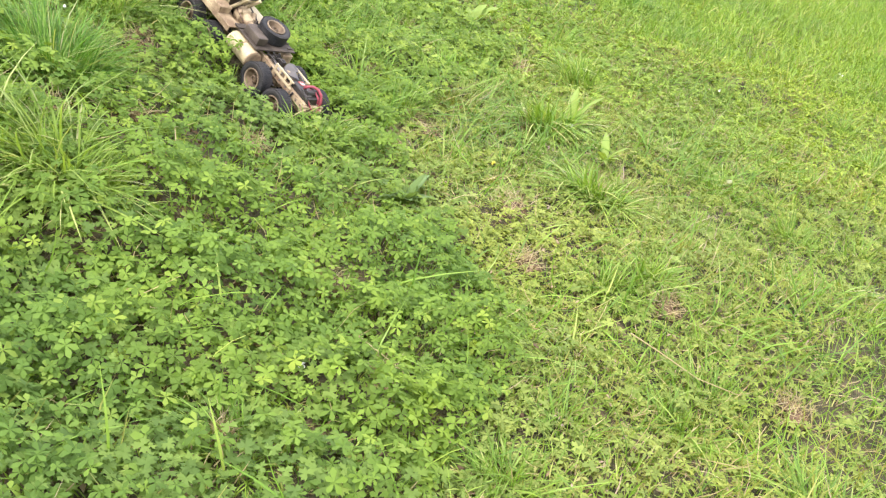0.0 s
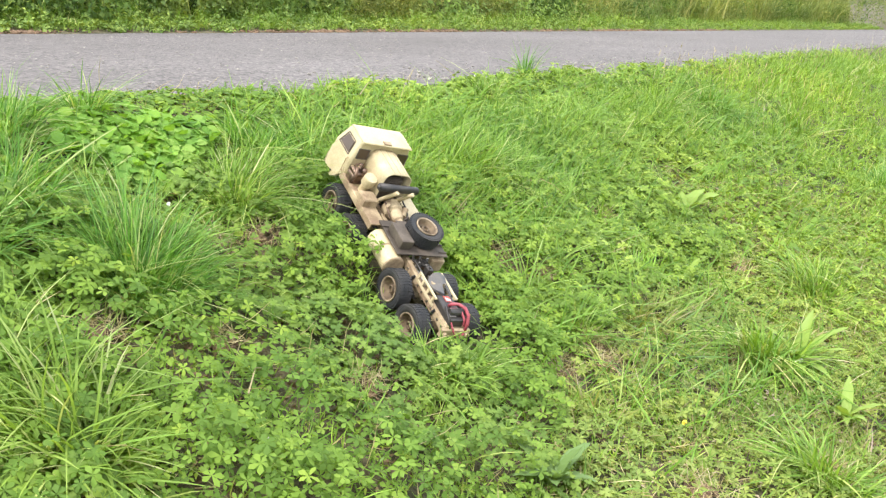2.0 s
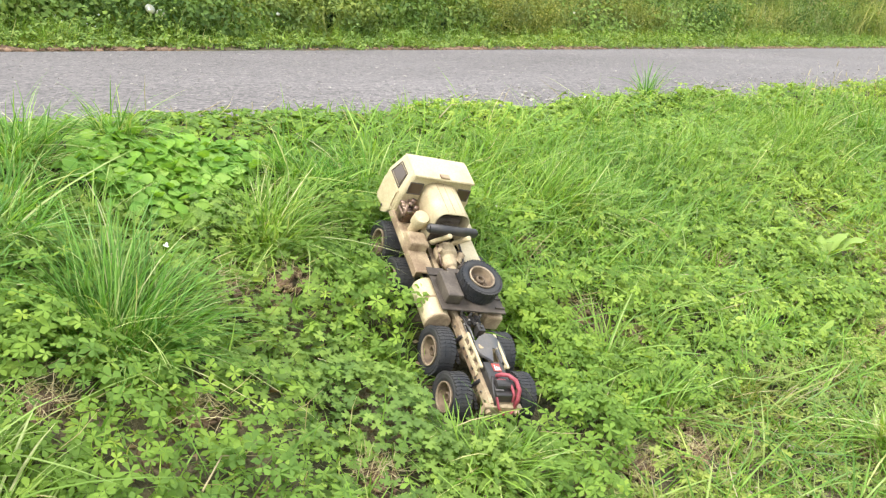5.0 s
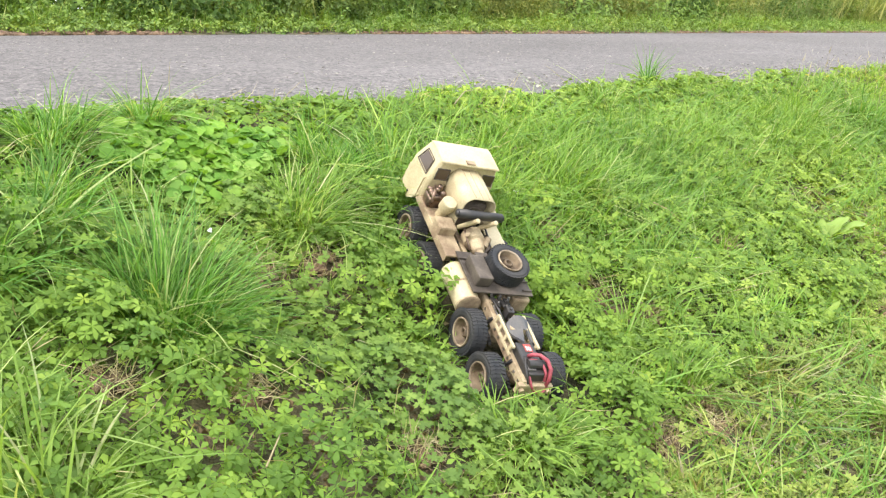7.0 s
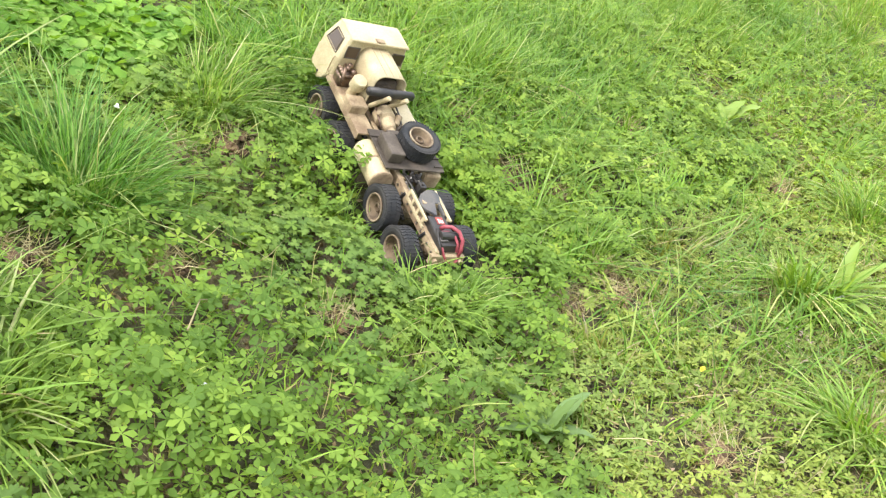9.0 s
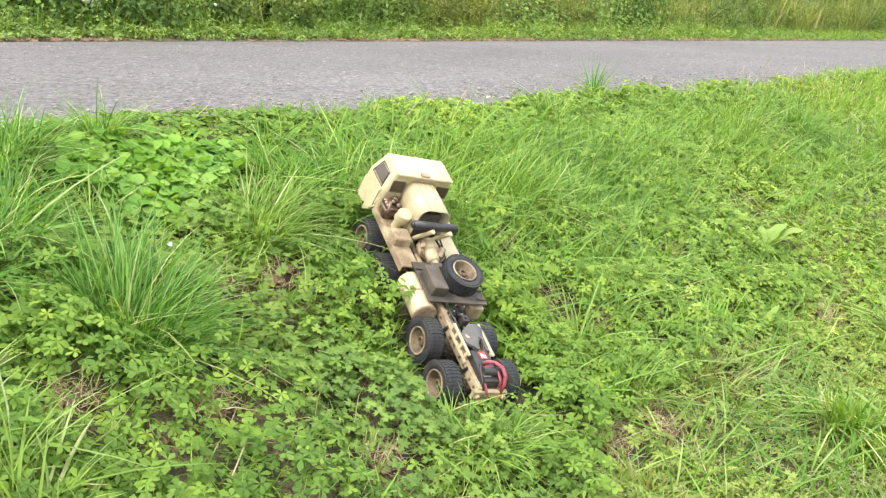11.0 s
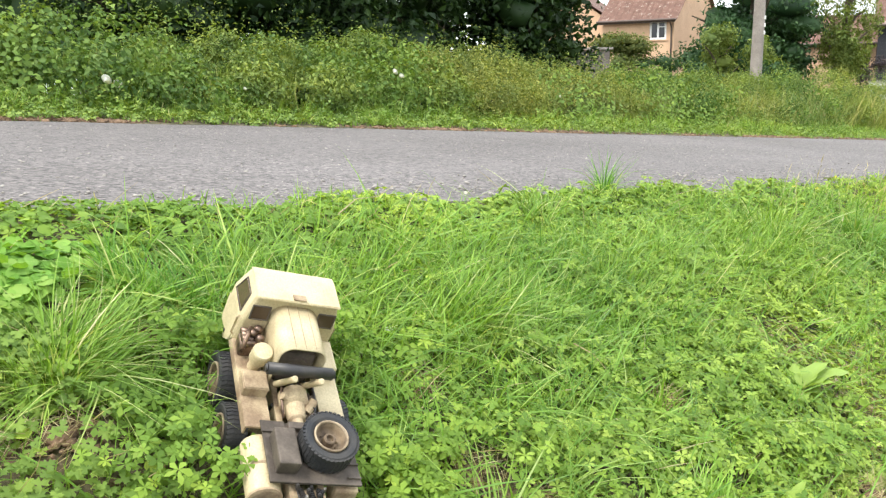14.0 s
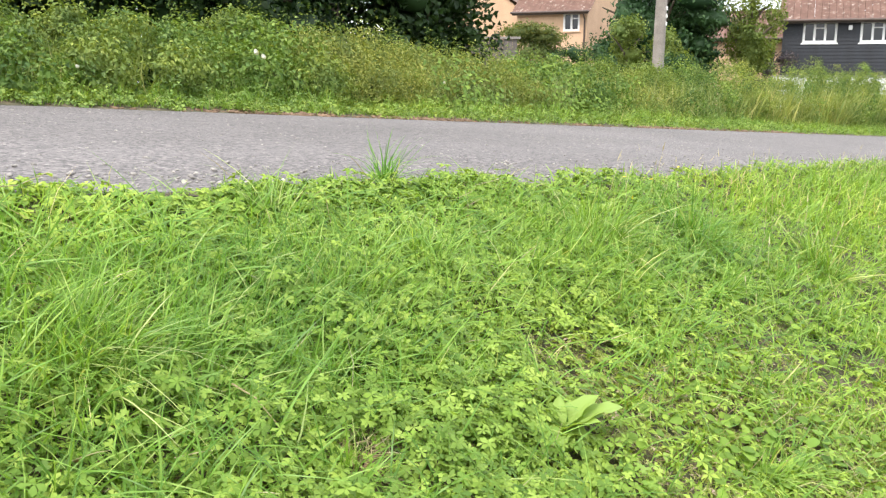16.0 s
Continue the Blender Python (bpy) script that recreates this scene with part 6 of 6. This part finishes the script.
# gearbox
bm = bmesh.new()
lathe(bm, [(0.0, 0), (0.028, 0), (0.028, 0.03), (0.021, 0.034), (0.016, 0.062), (0.011, 0.066), (0.010, 0.08), (0.0, 0.081)], 20, Matrix.Translation((0.145, 0.0, 0.125)) @ Matrix.Rotation(radians(-90), 4, "Y"))
rod(bm, (0.12, 0.0, 0.13), (0.12, 0.03, 0.148), 0.007, seg=10)
rod(bm, (0.1, -0.02, 0.128), (0.12, -0.035, 0.14), 0.009, seg=10)
tp("gearbox", M_TANDIRT, bm, "tan gearbox housing", None, False)
for k in range(4):
    bm = bmesh.new()
    y = -0.034 + 0.02 * k
    tube(bm, [(0.172, y * 0.7, 0.135), (0.15, y, 0.147 - 0.004 * (k % 2)), (0.115, y * 1.1, 0.138), (0.085, y, 0.126)], 0.0026, 7)
    tp("pipe", M_BRONZE if k % 2 else M_BLACK, bm, "", None, True)
bm = bmesh.new()
for k in range(5):
    a = Vector((0.09 + 0.012 * k, -0.022 + 0.004 * (k % 3), 0.118 + 0.006 * (k % 2)))
    rod(bm, a, a + Vector((0.006, -0.014, 0.014)), 0.005, seg=8)
tp("fitting", M_BROWN, bm)
# plate with box under the spare
bm = bmesh.new()
box(bm, -0.062, 0.07, -0.098, 0.072, 0.124, 0.129, 0.001)
for x in (-0.05, -0.02, 0.01, 0.04):
    box(bm, x, x + 0.004, -0.098, -0.072, 0.1295, 0.133, 0.0006)
tp("spare_plate", M_BROWN, bm, "muddy brown carrier plate")
bm = bmesh.new()
box(bm, -0.045, 0.035, 0.022, 0.062, 0.1295, 0.158, 0.003)
tp("battery_box", M_BROWN, bm, "dark brown box beside the spare wheel")
bm = bmesh.new()
rod(bm, (0.008, -0.035, 0.1295), (0.008, -0.035, 0.145), 0.02, seg=16)
tp("spare_mount", M_BROWN, bm)
bm = bmesh.new()
box(bm, 0.045, 0.07, 0.03, 0.075, 0.1295, 0.133, 0.0008)
box(bm, 0.05, 0.066, -0.01, 0.025, 0.1295, 0.14, 0.002)
tp("bracket", M_BROWN, bm)
# tanks
tank = tp("fuel_tank", M_TAN, lathe(bmesh.new(), [(0.0, -0.062), (0.022, -0.062), (0.029, -0.058), (0.031, -0.052), (0.031, 0.052), (0.029, 0.058), (0.022, 0.062), (0.0, 0.062)], 28, Matrix.Translation((-0.008, 0.071, 0.088)) @ Matrix.Rotation(radians(90), 4, "Y")), "tan cylindrical fuel tank with bands", None, True)
for x in (-0.012,):
    bm = bmesh.new()
    lathe(bm, [(0.031, -0.0025), (0.0318, -0.0025), (0.0318, 0.0025), (0.031, 0.0025)], 28, Matrix.Translation((x, 0.071, 0.088)) @ Matrix.Rotation(radians(90), 4, "Y"))
    tp("band", M_TANDIRT, bm, "", tank)
bm = bmesh.new()
lathe(bm, [(0.0, -0.0645), (0.027, -0.0645), (0.0318, -0.0625), (0.0318, -0.0585), (0.029, -0.058)], 28, Matrix.Translation((-0.008, 0.071, 0.088)) @ Matrix.Rotation(radians(90), 4, "Y"))
tp("end_cap", M_TANDIRT, bm, "dusty brown end cap", tank)
bm = bmesh.new()
box(bm, -0.02, 0.055, -0.1, -0.05, 0.068, 0.112, 0.006)
tp("air_tank", M_TAN, bm)
bm = bmesh.new()
box(bm, -0.065, -0.028, -0.098, -0.052, 0.072, 0.115, 0.006)
tp("side_box", M_TANDIRT, bm)
# frame rails with bolts and slotted rear brackets
for side in (1, -1):
    bm = bmesh.new()
    y = side * 0.03
    box(bm, -0.315, 0.28, y - 0.003, y + 0.003, 0.086, 0.11, 0.001)
    box(bm, -0.315, 0.28, min(y, y - side * 0.009), max(y, y - side * 0.009), 0.1075, 0.1105, 0.0006)
    rail = tp("chassis_rail", M_TANDIRT, bm, "tan steel frame rail")
    for x in (-0.30, -0.275, -0.235, -0.21, -0.175, -0.15, -0.115, -0.085):
        bm = bmesh.new()
        rod(bm, (x, y, 0.098), (x, y + side * 0.006, 0.098), 0.0032, seg=8)
        tp("bolt", M_STEEL, bm, "", rail)
    bm = bmesh.new()
    box(bm, -0.235, -0.135, y - 0.002 + side * 0.004, y + 0.002 + side * 0.004, 0.104, 0.112, 0.0008)
    for x in (-0.228, -0.198, -0.168, -0.142):
        box(bm, x, x + 0.009, y - 0.002 + side * 0.004, y + 0.002 + side * 0.004, 0.112, 0.128, 0.0008)
    box(bm, -0.235, -0.135, y - 0.003 + side * 0.004, y + 0.003 + side * 0.004, 0.128, 0.134, 0.001)
    tp("slotted_bracket", M_TAN, bm)
for x in (-0.07, -0.30):
    bm = bmesh.new()
    box(bm, x - 0.008, x + 0.008, -0.028, 0.028, 0.09, 0.112, 0.002)
    tp("cross_member", M_TANDIRT, bm)
bm = bmesh.new()
box(bm, -0.324, -0.312, -0.046, 0.046, 0.082, 0.108, 0.002)
tail = tp("rear_beam", M_TANDIRT, bm, "tan rear cross beam")
for y in (-0.036, 0.036):
    bm = bmesh.new()
    rod(bm, (-0.324, y, 0.096), (-0.332, y, 0.096), 0.006, seg=12)
    tp("tow_ring", M_TANDIRT, bm, "", tail)
# slim shocks, shafts, a servo and plugs in the gap behind the plate
for y in (-0.02, -0.004, 0.014):
    bm = bmesh.new()
    rod(bm, (-0.062, y, 0.112), (-0.10, y * 0.8, 0.122), 0.0035, seg=10)
    for k in range(6):
        p = Vector((-0.066 - 0.005 * k, y * (1 - 0.03 * k), 0.113 + 0.0014 * k))
        rod(bm, p, p + Vector((-0.0018, 0, 0.0005)), 0.0056, seg=10)
    tp("shock_absorber", M_BLACK, bm, "black coil shock absorber")
for y in (-0.018, 0.004, 0.016):
    bm = bmesh.new()
    rod(bm, (-0.085, y, 0.108), (-0.16, y * 0.6, 0.1), 0.0026, seg=8)
    rod(bm, (-0.085, y, 0.108), (-0.092, y, 0.1075), 0.0045, seg=8)
    tp("drive_shaft", M_STEEL, bm, "steel drive shaft")
bm = bmesh.new()
box(bm, -0.118, -0.098, -0.024, -0.006, 0.1, 0.124, 0.0015)
rod(bm, (-0.108, -0.015, 0.124), (-0.108, -0.015, 0.128), 0.004, seg=10)
tp("servo", M_BLACK, bm, "small black servo")
for k in range(9):
    bm = bmesh.new()
    p = Vector((-0.07 - 0.009 * (k % 4), -0.026 + 0.0062 * k, 0.116 + 0.004 * (k % 3)))
    rod(bm, p, p + Vector((0.002, 0.002 * (k % 3 - 1), 0.007)), 0.0036, seg=8)
    rod(bm, p + Vector((0.002, 0.002 * (k % 3 - 1), 0.007)), p + Vector((0.002, 0.002 * (k % 3 - 1), 0.009)), 0.002, seg=6)
    tp("plug", M_BLACK if k % 3 else M_STEEL, bm)
bm = bmesh.new()
tube(bm, [(-0.062, 0.02, 0.112), (-0.085, 0.024, 0.124), (-0.12, 0.018, 0.122), (-0.15, 0.012, 0.112)], 0.0018, 6)
tp("black_wire", M_BLACK, bm, "thin black wire", None, True)
for x in AX:
    bm = bmesh.new()
    rod(bm, (x, -0.085, WR), (x, 0.085, WR), 0.009, seg=12)
    bmesh.ops.create_uvsphere(bm, u_segments=14, v_segments=9, radius=0.02, matrix=Matrix.Translation((x, 0, WR)))
    rod(bm, (x - 0.03, 0, WR + 0.004), (x + 0.03, 0, WR + 0.004), 0.008, seg=10)
    tp("axle", M_TANDIRT, bm, "tan axle with differential")
    for side in (1, -1):
        bm = bmesh.new()
        for k in range(3):
            box(bm, x - 0.045 + 0.008 * k, x + 0.045 - 0.008 * k, side * 0.041 - 0.004, side * 0.041 + 0.004, WR + 0.011 + 0.0035 * k, WR + 0.014 + 0.0035 * k, 0.0006)
        tp("leaf_spring", M_BLACK, bm)
        bm = bmesh.new()
        rod(bm, (x + 0.012, side * 0.038, WR + 0.02), (x + 0.004, side * 0.034, 0.108), 0.004, seg=8)
        tp("damper", M_BLACK, bm)
# coupling plate, controller, battery and wires
bm = bmesh.new()
prof = [(0.036 * math.cos(a), 0.042 * math.sin(a)) for a in [radians(d) for d in range(-150, 151, 15)]] + [(-0.038, 0.012), (-0.004, 0.006), (-0.004, -0.006), (-0.038, -0.012)]
va = [bm.verts.new((x, y, 0)) for x, y in prof]
vb = [bm.verts.new((x, y, 0.006)) for x, y in prof]
bm.faces.new(va[::-1])
bm.faces.new(vb)
for k in range(len(prof)):
    bm.faces.new((va[k], va[(k + 1) % len(prof)], vb[(k + 1) % len(prof)], vb[k]))
bmesh.ops.recalc_face_normals(bm, faces=bm.faces[:])
bmesh.ops.subdivide_edges(bm, edges=[e for e in bm.edges if abs(e.verts[0].co.y - e.verts[1].co.y) > 0.02], cuts=3)
bmesh.ops.triangulate(bm, faces=bm.faces[:])
for v in bm.verts:
    v.co.z -= 7.0 * v.co.y * v.co.y + 2.0 * min(v.co.x, 0) ** 2
o = tp("coupling_plate", M_GREY, bm, "dusty grey coupling plate")
o.matrix_basis = pose(-0.18, -0.012, 0.134, 10, -6, 0)
bm = bmesh.new()
box(bm, -0.185, -0.165, -0.024, 0.024, 0.112, 0.1375, 0.002)
tp("coupling_mount", M_TANDIRT, bm)
bm = bmesh.new()
box(bm, -0.31, -0.215, -0.026, 0.024, 0.106, 0.13, 0.004)
esc = tp("controller", M_BLACK, bm, "black electronics box")
bm = bmesh.new()
box(bm, -0.244, -0.222, -0.014, 0.006, 0.1302, 0.1312, 0)
tp("sticker", M_REDLABEL, bm, "red and white sticker", esc)
bm = bmesh.new()
for k in range(3):
    box(bm, -0.241, -0.232 + 0.002 * k, -0.011 + 0.005 * k, -0.0085 + 0.005 * k, 0.1313, 0.1318, 0)
tp("print_bar", M_WHITE, bm, "", esc)
bm = bmesh.new()
rod(bm, (-0.285, -0.028, 0.135), (-0.285, 0.022, 0.135), 0.011, seg=14)
tp("connector", M_BLACK, bm)
bm = bmesh.new()
tube(bm, [(-0.256, 0.004, 0.130), (-0.262, 0.0, 0.142), (-0.272, -0.010, 0.151), (-0.287, -0.022, 0.152), (-0.304, -0.029, 0.142), (-0.316, -0.029, 0.124), (-0.321, -0.027, 0.104)], 0.0048, 10)
tp("red_wire", M_RED, bm, "thick red wire loop", None, True)
bm = bmesh.new()
tube(bm, [(-0.29, 0.018, 0.128), (-0.308, 0.020, 0.122), (-0.324, 0.014, 0.108), (-0.332, 0.0, 0.094), (-0.332, -0.014, 0.09), (-0.326, -0.026, 0.1)], 0.003, 8)
tp("red_wire", M_RED, bm, "thin red wire hanging at the tail", None, True)
bm = bmesh.new()
box(bm, -0.3, -0.272, 0.004, 0.024, 0.1302, 0.134, 0.001)
tp("cover_plate", M_GREY, bm)
bm = bmesh.new()
tube(bm, [(-0.268, 0.006, 0.130), (-0.276, -0.004, 0.139), (-0.29, -0.014, 0.141), (-0.306, -0.02, 0.132), (-0.317, -0.02, 0.116)], 0.0034, 8)
tp("red_wire", M_RED, bm, "thin red wire loop", None, True)
bm = bmesh.new()
tube(bm, [(-0.26, 0.016, 0.131), (-0.28, 0.026, 0.136), (-0.305, 0.03, 0.13), (-0.322, 0.024, 0.112)], 0.0028, 8)
tp("black_wire", M_BLACK, bm, "black wire", None, True)
